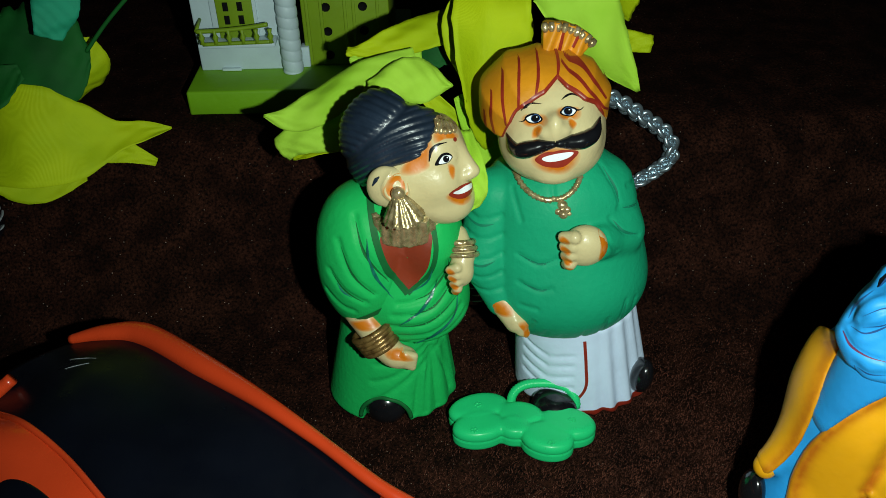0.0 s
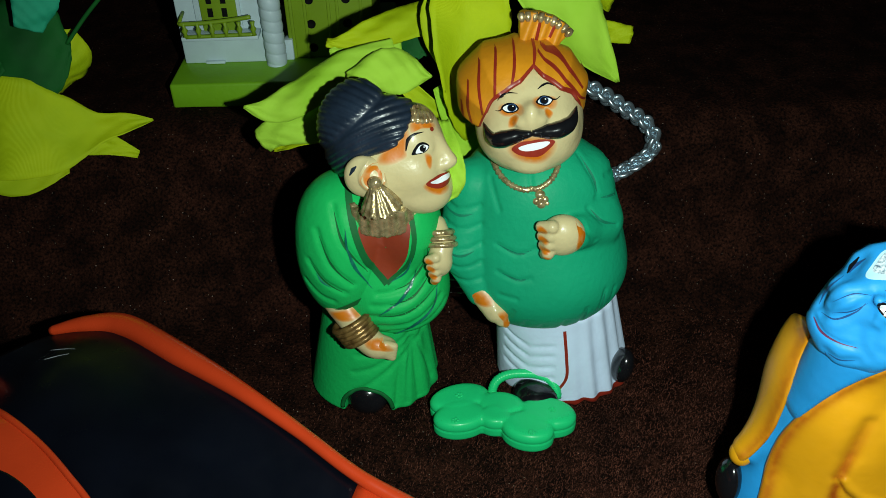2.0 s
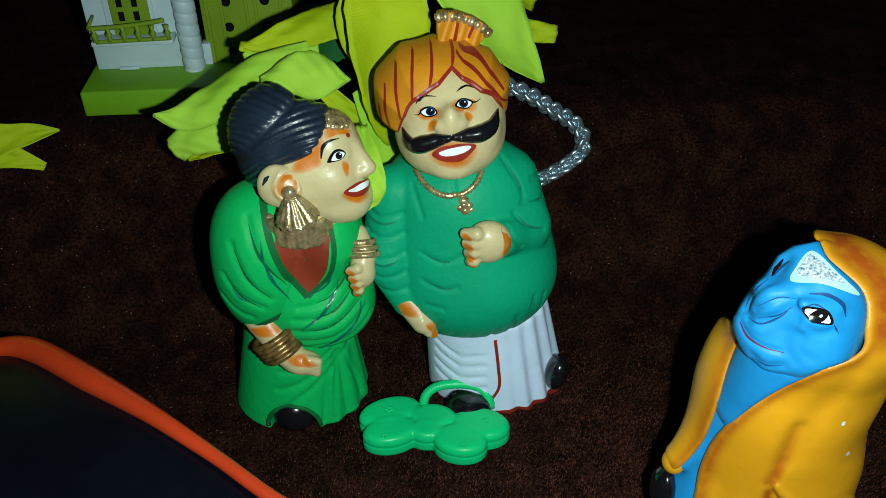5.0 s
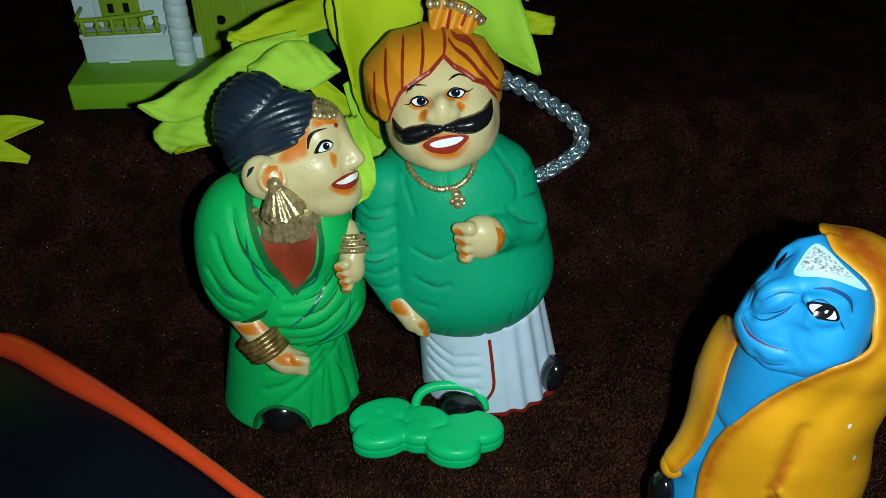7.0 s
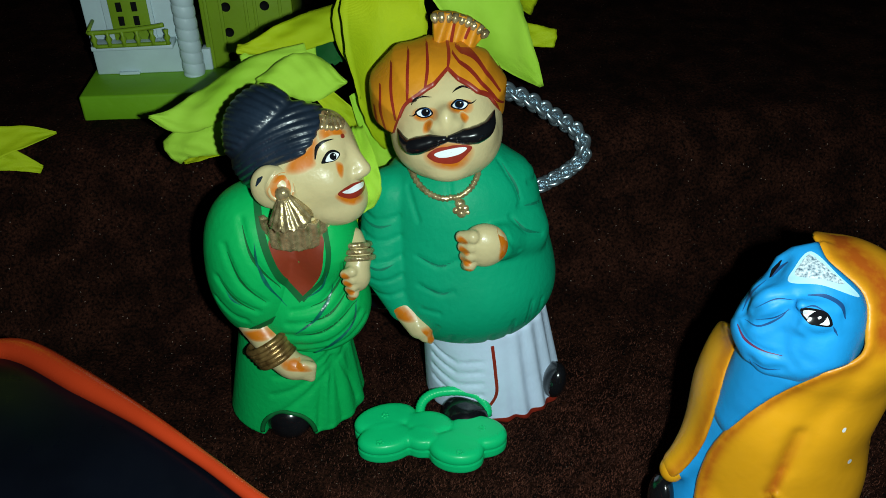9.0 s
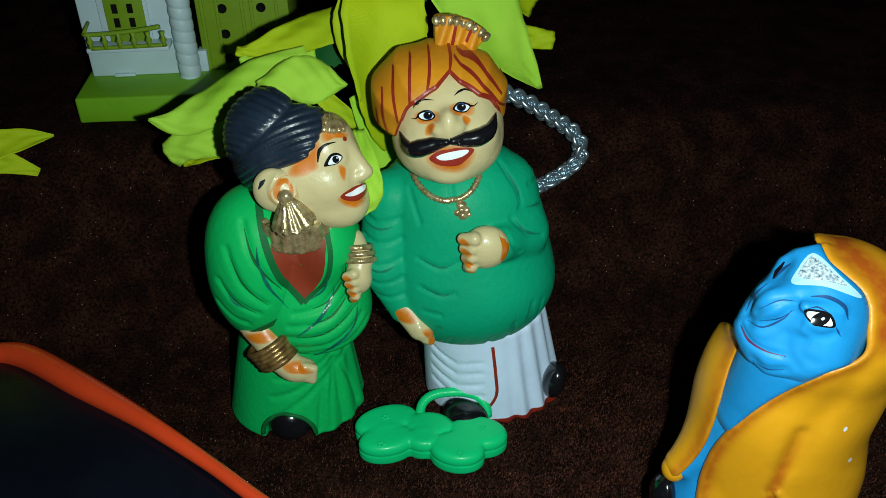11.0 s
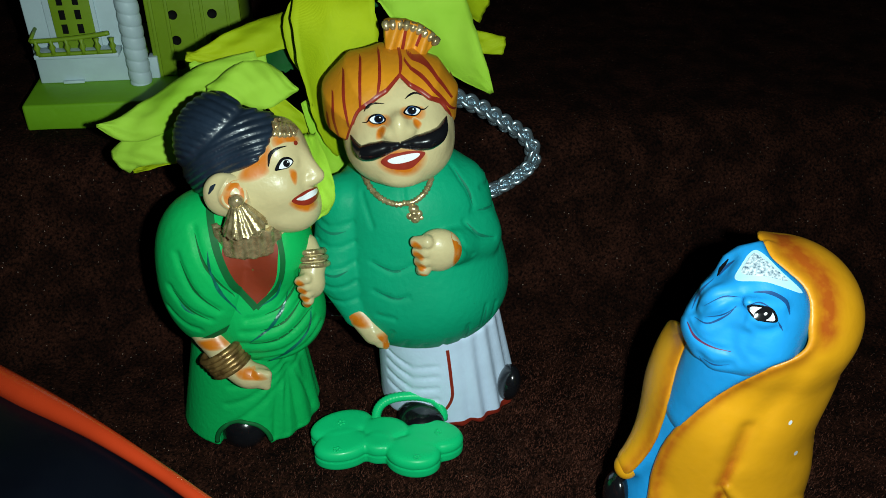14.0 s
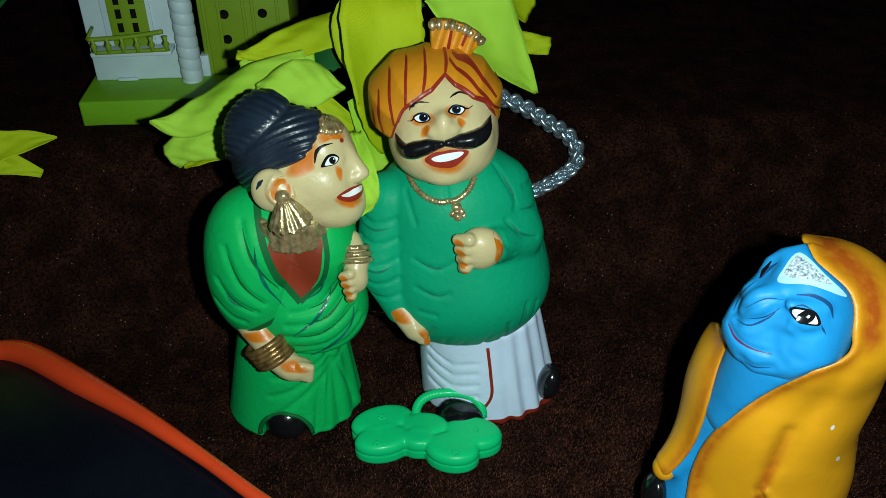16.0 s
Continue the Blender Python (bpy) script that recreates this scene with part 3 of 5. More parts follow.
    on[:, 1] -= 0.4
    fig.tube(on, 1.0, GOLD, 10, 0.25, 26)
    p = on[36]
    fig.blob(p + np.array((0.8, -0.6, -2.0)), (1.8, 1.6, 1.6), GOLD)
    for k in range(7):
        a = 2 * math.pi * k / 7
        fig.blob(p + np.array((1.2 + 1.9 * math.cos(a), -1.0, -5.2 + 1.9 * math.sin(a))), (1.4, 1.3, 1.4), GOLD)
    fig.blob(p + np.array((1.2, -1.8, -5.2)), (1.6, 1.2, 1.6), GOLD)

    # hands: one held at the chest, one hanging
    def fist(P):
        d = ell(P, (47.5, 236.5, 84), (7.6, 5.4, 7.6))
        for i in range(4):
            d = smin(d, cap(P, (43.4 - 0.3 * i, 233.6, 89.4 - 3.5 * i), (40.0 + 0.6 * i, 235.5, 88.4 - 3.7 * i), 2.3, 1.9), 0.7)
        return d

    fig.solid(fist, (32, 224, 70), (62, 248, 98), 0.5, CREAM)
    for i in range(4):
        fig.patch(fist, [(40.0 + 0.6 * i + 2.0 * math.cos(a), 88.3 - 3.7 * i + 1.7 * math.sin(a)) for a in np.linspace(0, 5.5, 7)], BLUSH, lift=0.1, soft=True)
    fig.patch(fist, [(51.0, 92), (55.5, 87), (55.6, 82), (53, 77), (51.5, 81), (51.8, 87)], BLUSH, lift=0.1, soft=True)

    def hang(P):
        d = cap(P, (21, 246.5, 54), (26, 241.5, 47.6), 5.4, 4.6)
        for i in range(4):
            d = smin(d, cap(P, (25.4 + 0.7 * i, 239.0, 49.4 - 1.7 * i), (28.2 + 0.4 * i, 239.2, 47.6 - 1.5 * i), 1.7, 1.5), 1.0)
        return d

    fig.solid(hang, (10, 230, 36), (42, 256, 64), 0.5, CREAM)
    fig.patch(hang, [(16, 56), (22, 56.5), (25, 52), (18, 51)], BLUSH, lift=0.1, soft=True)
    fig.patch(hang, [(26, 50), (30, 49.4), (31.6, 45), (31, 41.4), (28.6, 42), (28, 46)], BLUSH, lift=0.1, soft=True)
    ob = fig.finish("man_figurine", (55, 262, 0), "painted plaster man figurine, orange turban, green shirt, white dhoti", "figurine")
    return ob


# ---- the woman figurine ----
def build_woman():
    fig = Figure()
    fig.plane = 235

    def skirt(P, folded=True):
        s = np.clip(P[:, 2], -2, 46) / 42
        cx, rx, ry = -22 + 2 * s, 26 - 7 * s, 22.6 - 4.6 * s
        ang = np.arctan2(P[:, 1] - 259, P[:, 0] - cx)
        d = (np.hypot((P[:, 0] - cx) / rx, (P[:, 1] - 259) / ry) - 1) * ry
        pleat = np.clip((P[:, 0] + 20) / 8, 0, 1) * (1 - 0.55 * s)
        d = d + pleat * 0.5 * np.cos(ang * 17)
        d = smax(d, P[:, 2] - 46, 2)
        d = smax(d, 0.4 - P[:, 2], 1.5)
        arch = ell(P, (-24, 234, 2), (9.5, 14, 10.5))
        d = smax(d, -arch, 1)
        if folded:
            for pts, width, depth in folds:
                d = groove(d, P, pts, width, depth)
        return d * 0.8

    # folds gathered from the waist: two swags across, three falling to the hem
    swags = [[(-28.2, 10.8), (-19.4, 17.1), (-8.5, 25.9), (0.1, 32.7)], [(-28.1, 20), (-18.7, 23.5), (-6, 31.7)], [(-26, 28), (-15, 30), (-6, 35)]]
    falls = [[(-12.8, 3), (-10.2, 20.5), (-6.4, 31.2)], [(-3.9, 3), (-4.8, 21.4), (-5.2, 31.1)], [(1.2, 6), (-1.3, 20.5), (-3.8, 30.2)], [(-8.4, 3), (-7.4, 18), (-5.8, 30)]]
    plain = lambda P: skirt(P, False)
    folds = [(lay(plain, f, 235, 9), 1.0, 1.0) for f in swags] + [(lay(plain, f, 235, 9), 0.9, 1.1) for f in falls]

    fig.solid(skirt, (-52, 230, -2), (10, 286, 48), 0.85, GREEN_SARI)
    fig.blob((-24, 243.5, 4), (8.5, 7, 8), BLACK)
    a = np.linspace(0.05, math.pi - 0.05, 30)
    P = np.stack([-24 + 9.8 * np.cos(a), np.full(30, 190.0), 2 + 10.6 * np.sin(a)], 1)
    on, _ = meet(skirt, P, (0, 1, 0), 90)
    fig.tube(on, 0.9, GREEN_DEEP)

    def torso_plain(P):
        d = ell(P, (-19, 257, 66), (24, 20, 33))
        d = smin(d, ell(P, (-10, 251, 53), (19.5, 18, 17)), 8)
        d = smin(d, ell(P, (-4, 249, 82), (11, 14, 14)), 8)
        d = smax(d, 38 - 0.15 * (P[:, 0] + 10) - P[:, 2], 4)
        return d

    sari = [lay(torso_plain, f, 235)[::2] for f in ([(-16, 62), (-6, 64), (1, 72), (2, 80)], [(-18, 57), (-6, 59), (4, 66)], [(-20, 52), (-6, 54), (6, 61)], [(-16, 47), (-4, 49), (8, 57)], [(-12, 43.5), (0, 46), (9, 53)])]

    def torso(P):
        d = torso_plain(P)
        for pts in sari:
            d = groove(d, P, pts, 0.95, 1.4)
        return d

    fig.solid(torso, (-50, 226, 30), (18, 284, 104), 0.85, GREEN_SARI)

    def shawl_plain(P):
        d = ell(P, (-28.5, 250, 71), (16.5, 17, 28))
        d = smin(d, ell(P, (-22.6, 255, 84.5), (17.2, 17, 14.6)), 9)
        edge = np.interp(P[:, 0], (-46, -36.7, -32, -24.3, -18.2, -14.1, -12, -4), (49, 50.4, 51.6, 55.4, 59.6, 63.6, 66.5, 75)) - P[:, 2]
        d = smax(d, edge, 1.2)
        return d

    drape = [lay(shawl_plain, f, 235)[::2] for f in ([(-35, 88), (-31, 76), (-23, 66)], [(-39, 76), (-34, 69), (-26, 63)], [(-29, 96), (-26, 84), (-18, 70)], [(-41, 66), (-36, 61), (-31, 59)])]

    def shawl(P):
        d = shawl_plain(P)
        for pts in drape:
            d = groove(d, P, pts, 0.95, 1.4)
        return d

    fig.solid(shawl, (-52, 228, 40), (2, 280, 108), 0.85, GREEN_SARI)
    fig.stroke(shawl, [(-39, 53.2), (-36.7, 53.6), (-32.1, 54.4), (-24.3, 58), (-18.2, 62), (-14.1, 66), (-12.5, 68)], 2.3, GREEN_DEEP, (-0.19, 1, -0.81), lift=0.25)
    body = lambda P: np.minimum(torso(P), shawl(P))
    fig.patch(body, [(-19.5, 91), (-5, 91), (-4, 84), (-6.5, 74), (-12.5, 67), (-17, 74), (-20, 83)], BLOUSE, lift=0.25)
    fig.stroke(body, [(-24, 100), (-22, 88), (-18.4, 75), (-12.6, 65.8)], 2.2, GREEN_DEEP, lift=0.35)
    fig.stroke(body, [(-3.4, 94), (-2.4, 84), (-5.4, 73), (-12.6, 65.8)], 1.6, GREEN_DEEP, lift=0.35)
    # deep green lines drawn along the shawl and sari folds
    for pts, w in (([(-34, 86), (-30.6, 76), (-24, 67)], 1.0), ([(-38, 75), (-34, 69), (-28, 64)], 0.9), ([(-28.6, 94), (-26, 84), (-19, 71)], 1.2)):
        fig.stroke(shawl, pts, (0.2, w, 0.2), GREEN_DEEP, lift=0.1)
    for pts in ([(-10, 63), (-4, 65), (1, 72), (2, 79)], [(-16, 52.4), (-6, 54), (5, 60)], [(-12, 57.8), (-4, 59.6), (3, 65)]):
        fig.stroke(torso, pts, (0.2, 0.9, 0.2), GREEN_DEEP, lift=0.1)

    # tapering dark teal streaks laid along the sari folds
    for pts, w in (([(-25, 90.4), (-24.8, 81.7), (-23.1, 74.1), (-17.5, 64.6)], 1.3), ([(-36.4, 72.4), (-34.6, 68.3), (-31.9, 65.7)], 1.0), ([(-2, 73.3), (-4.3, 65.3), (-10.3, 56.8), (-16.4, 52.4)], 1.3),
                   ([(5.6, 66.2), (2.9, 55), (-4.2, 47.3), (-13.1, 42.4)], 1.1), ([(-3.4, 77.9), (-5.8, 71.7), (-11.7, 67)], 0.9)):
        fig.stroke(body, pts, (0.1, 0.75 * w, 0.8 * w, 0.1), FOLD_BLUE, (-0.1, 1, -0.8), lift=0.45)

    def neck(P):
        return cap(P, (-9, 248, 84), (-7, 247, 98), 10.5, 9.5)

    fig.solid(neck, (-24, 232, 72), (8, 264, 110), 0.8, CREAM)

    def collar(P):
        d = np.abs(np.hypot((P[:, 0] + 12.5) / 0.95, P[:, 1] - 247.5) - 12.4) - 1.4
        ang = np.arctan2(P[:, 1] - 247, P[:, 0] + 12.5)
        d = np.maximum(d, np.abs(P[:, 2] - 91.5) - 4.6 - 0.8 * np.cos(ang * 22)) + 0.35 * np.cos(ang * 22)
        return d * 0.7

    fig.solid(collar, (-29, 229, 82), (4, 264, 102), 0.55, GOLD)

    def head(P):
        d = ell(P, (-4.5, 250, 107.5), (14.5, 13.5, 16.5))
        d = smin(d, ell(P, (-12, 250, 106), (12, 13.5, 14)), 6)
        d = smin(d, ell(P, (-1.4, 250, 117.5), (8, 10.5, 9)), 4)
        d = smin(d, ell(P, (1.5, 246, 98), (9.5, 10, 7.5)), 5)
        d = smin(d, cap(P, (6.2, 246, 116), (10.2, 243.5, 110.2), 1.8, 2.4), 3)
        d = smin(d, ell(P, (8.6, 242, 109.4), (1.8, 1.6, 1.6)), 1.5)
        d = smin(d, ell(P, (-0.5, 240.5, 107), (6, 4.6, 5)), 4)
        d = smin(d, ell(P, (6.0, 242, 104.2), (3.4, 3.2, 2.8)), 2)
        d = smin(d, ell(P, (1.6, 241.5, 116.4), (3.0, 1.4, 1.8)), 1.6)
        return d

    fig.solid(head, (-30, 228, 84), (18, 270, 130), 0.7, CREAM)

    def ear(P):
        d = ell(P, (-17.8, 238.5, 108), (6.2, 3.6, 7.4))
        d = smin(d, ell(P, (-13, 237, 104), (4, 3, 6)), 3)
        ring = np.abs(np.hypot((P[:, 0] + 14.4) / 1.0, (P[:, 2] - 109.8) / 1.15) - 3.6)
        return d - 0.9 * np.exp(-(ring / 0.9) ** 2)

    fig.solid(ear, (-28, 228, 92), (-6, 246, 120), 0.5, CREAM)
    fig.patch(ear, [(-19, 110), (-15, 115), (-10.5, 113), (-10, 108), (-13.5, 105), (-18, 106)], BLUSH, lift=0.1, soft=True)
    fig.patch(ear, [(-15.4, 110.2), (-14, 111.6), (-12.8, 110.2), (-13.8, 108.4)], CREAM, lift=0.3)
    fig.stroke(ear, [(-21.8, 110), (-20.6, 112), (-19.4, 113.2)], (0.3, 1.2, 0.3), HAIR, lift=0.15)

    def hair(P):
        x, z = P[:, 0], P[:, 2]
        d = ell(P, (-15, 255, 118.5), (18, 16.5, 15.5))
        d = smin(d, ell(P, (-18, 257, 110), (14, 14.5, 14)), 5)
        d = smin(d, ell(P, (-6.5, 250, 119), (10.5, 14.5, 9.5)), 4)
        k = 230.0 / np.maximum(P[:, 1] - 5, 20)
        xs, zs = 17.5 + (x - 17.5) * k, 245 + (z - 245) * k
        low = np.interp(xs, (-40, -22, -16, -12, -9, -6.2, -3.8, -1.9, 0.4, 4), (113, 116, 116.4, 117.2, 118.8, 121, 124, 127.4, 132.4, 138))
        face = np.minimum(np.minimum((low - zs) * 0.5, (x + 22) * 0.8), 262 - P[:, 1])
        d = smax(d, face, 1.4)
        crown = np.interp(xs, (-40, -20, -15.5, -13, -9.4, -6.4, -0.3, 4.3, 8), (150, 146, 143.6, 142.8, 139.8, 138.0, 135.8, 133.4, 130.5))
        d = smax(d, (zs - crown) * 0.62, 1.6)
        d = smax(d, 98 - z, 3)
        # combed strands: a wave along the hairline, and a bun turned across it
        seam = (xs + 15.8) * 0.68 - (zs - 131.0) * 0.73
        front = 1 / (1 + np.exp(-seam * 2.5))
        v1 = -(xs + 11) * 0.34 + (zs - 118) * 0.9 + 0.010 * (xs + 11) ** 2
        v2 = np.hypot(xs + 33, (zs - 110) * 1.0)
        strand = front * np.abs(np.sin(v1 * 1.45)) ** 0.7 + (1 - front) * np.abs(np.sin(v2 * 1.35)) ** 0.7
        d = d - 0.62 * strand * (1 - np.exp(-(seam / 1.5) ** 2)) + 0.42
        return (d + 0.35 * np.exp(-(seam / 0.9) ** 2)) * 0.8

    fig.solid(hair, (-40, 228, 92), (12, 278, 140), 0.5, HAIR)
    brow_f = lambda P: np.minimum(head(P), hair(P))
    # forehead ornament: a fluted gold plate with a beaded lower edge
    view = (-0.075, 1, -0.55)
    fig.patch(brow_f, [(-0.9, 134.2), (-1.1, 129.8), (1.8, 128.8), (5.4, 129.4), (5.6, 132.0), (2.0, 134.6)], GOLD, view, lift=0.8)
    u = np.array(view) / np.linalg.norm(view)
    for k in range(5):
        a0 = np.array((-0.6 + 1.45 * k, 235, 129.6 - 0.5 * math.sin(math.pi * k / 4)))
        b0 = np.array((0.4 + 0.95 * k, 235, 134.0 - 0.3 * k))
        on, _ = meet(brow_f, np.linspace(a0, b0, 8) - u * 40, u, 110)
        fig.tube(on - u * 0.7, (0.9, 0.75, 0.5), GOLD, 8)
        fig.blob(on[0] - u * 0.6, (0.95, 0.8, 0.95), GOLD)
    # face paint
    fig.patch(head, [(-1.6, 128.8), (2, 129.2), (6.4, 128.6), (6.5, 126.8), (2, 126.4), (-1.8, 125)], BLUSH, view, lift=0.08, soft=True)
    fig.patch(head, [(-2.2, 127.0), (-1.4, 123.4), (-3.0, 119), (-3.4, 116.2), (-8, 113.8), (-13, 114.0), (-12, 117.6), (-6.4, 121.4), (-3.6, 124.8)], BLUSH, view, lift=0.12, soft=True)
    fig.stroke(head, [(-3.4, 118.8), (-2.5, 122.7), (-0.4, 124.6), (2.5, 125.4)], (0.35, 1.15, 0.85, 0.2), BLACK, view, lift=0.25)
    eye = [(-1.7, 117.5), (0.2, 117.5), (2.6, 118.2), (4.1, 120.3), (2.4, 121.8), (0.2, 121.0)]
    fig.patch(head, eye, BLACK, view, lift=0.2)
    fig.patch(head, [(-0.4, 118.1), (1.0, 118.0), (2.6, 118.6), (3.7, 120.2), (2.4, 120.9), (0.8, 120.4)], PURE, view, lift=0.3)
    fig.patch(head, [(1.9 + 1.0 * math.cos(a), 119.6 + 1.2 * math.sin(a)) for a in np.linspace(0, 5.5, 8)], BLACK, view, lift=0.4)
    # painted white dot for the eye's highlight
    fig.patch(head, [(2.3 + 0.22 * math.cos(a), 120.1 + 0.22 * math.sin(a)) for a in np.linspace(0, 5.5, 8)], PURE, view, lift=0.47)
    fig.patch(head, [(2.4, 117.8), (4.6, 117.2), (4.9, 114.4), (4.1, 111.6), (2.9, 113.4)], BLUSH, view, lift=0.1, soft=True)
    fig.patch(head, [(5.2 + 0.6 * math.cos(a), 126.3 + 0.8 * math.sin(a)) for a in np.linspace(0, 5.5, 8)], RED, view, lift=0.3)
    fig.patch(head, [(1.2, 106), (3.0, 103.2), (7, 101.8), (10.2, 103.6), (10, 107), (5, 108)], BLUSH, view, lift=0.08, soft=True)
    fig.patch(head, [(2.3, 106.7), (5.0, 104.9), (8.0, 105.2), (10.6, 107.8), (10.3, 110.6), (8.0, 110.2), (5.3, 109.1)], RED, view, lift=0.4)
    fig.patch(head, [(3.6, 107.2), (6.4, 106.7), (9.6, 108.2), (10.1, 110.0), (8.4, 109.5), (6.2, 108.5)], PURE, view, lift=0.55)
    # ear ornament: a ribbed bell on a stud
    fig.blob((-13.6, 232.5, 109.0), (2.3, 2.0, 2.3), GOLD)

    def bell(P):
        ax = np.array((0.15, 0.0, -1.0)) / np.linalg.norm((0.15, 0.0, -1.0))
        q = P - np.array((-13.4, 232.6, 108))
        t = q @ ax
        rad = q - t[:, None] * ax
        ang = np.arctan2(rad[:, 1], rad[:, 0])
        r = np.linalg.norm(rad, axis=1)
        d = (r - (1.9 + 0.62 * np.clip(t, 0, 11)) + 0.3 * np.cos(ang * 14)) * 0.8
        return np.maximum(np.maximum(d, t - 8.4 - 0.5 * np.cos(ang * 14)), -t)

    fig.solid(bell, (-24, 220, 92), (2, 246, 111), 0.45, GOLD)

    # forearm, bangles and hands
    def arm(P):
        d = cap(P, (-30.5, 243, 54), (-22, 235.4, 42.6), 6.4, 5.2)
        d = smin(d, ell(P, (-16.8, 233.5, 38.6), (6.4, 4.4, 4.4)), 3)
        for i in range(4):
            d = smin(d, cap(P, (-14.5 + 0.2 * i, 231.4, 41.4 - 1.6 * i), (-11.4 - 0.3 * i, 231.6, 40.4 - 1.7 * i), 1.7, 1.5), 0.8)
        return d

    fig.solid(arm, (-44, 222, 22), (-6, 250, 66), 0.6, CREAM)
    fig.patch(arm, [(-34, 53), (-26, 55), (-22, 52), (-27, 50.5), (-33, 50)], BLUSH, lift=0.1, soft=True)
    fig.patch(arm, [(-22, 45), (-14, 43), (-11, 39.5), (-16, 40), (-21, 41)], BLUSH, lift=0.1, soft=True)
    ax = np.array((9.0, -5, -16))
    ax /= np.linalg.norm(ax)
    s = np.cross(ax, (0, 1, 0))
    s /= np.linalg.norm(s)
    t2 = np.cross(s, ax)
    for k in range(5):
        c = np.array((-26.4, 237.6, 48.2)) + ax * (1.7 * k)
        r = 7.2 - 0.2 * k
        ring = [c + r * (math.cos(a) * s + math.sin(a) * t2) for a in np.linspace(0, 2 * math.pi, 36)]
        fig.tube(ring, 1.15, BRONZE, 10)

    def hand2(P):
        d = ell(P, (6.0, 237.5, 74), (4.4, 4.2, 6.0))
        for i in range(4):
            d = smin(d, cap(P, (4.6, 234.5, 77.5 - 2.9 * i), (2.2 + 0.6 * i, 235, 76.4 - 3.0 * i), 1.8, 1.5), 0.7)
        return smin(d, cap(P, (7, 240, 79), (5, 246, 83), 4.0, 3.6), 2)

    fig.solid(hand2, (-6, 226, 56), (18, 254, 94), 0.5, CREAM)
    for i in range(4):
        fig.patch(hand2, [(2.4 + 0.6 * i + 1.7 * math.cos(a), 76.4 - 3.0 * i + 1.5 * math.sin(a)) for a in np.linspace(0, 5.5, 7)], BLUSH, lift=0.1, soft=True)
    for k in range(3):
        c = np.array((6.8 - 0.5 * k, 240.8 + 1.6 * k, 78.6 + 1.5 * k))
        ring = [c + 4.8 * np.array((math.cos(a), 0.87 * math.sin(a), -0.5 * math.sin(a))) for a in np.linspace(0, 2 * math.pi, 30)]
        fig.tube(ring, 1.0, GOLD, 8)
    fig.finish("woman_figurine", (-22, 259, 0), "painted plaster woman figurine in a green sari, black hair bun", "figurine")


# ---- the hooded blue-faced figurine ----
MOUTH = paint("plum_lip_paint", (0.12, 0.02, 0.07), 0.5, 0.1)


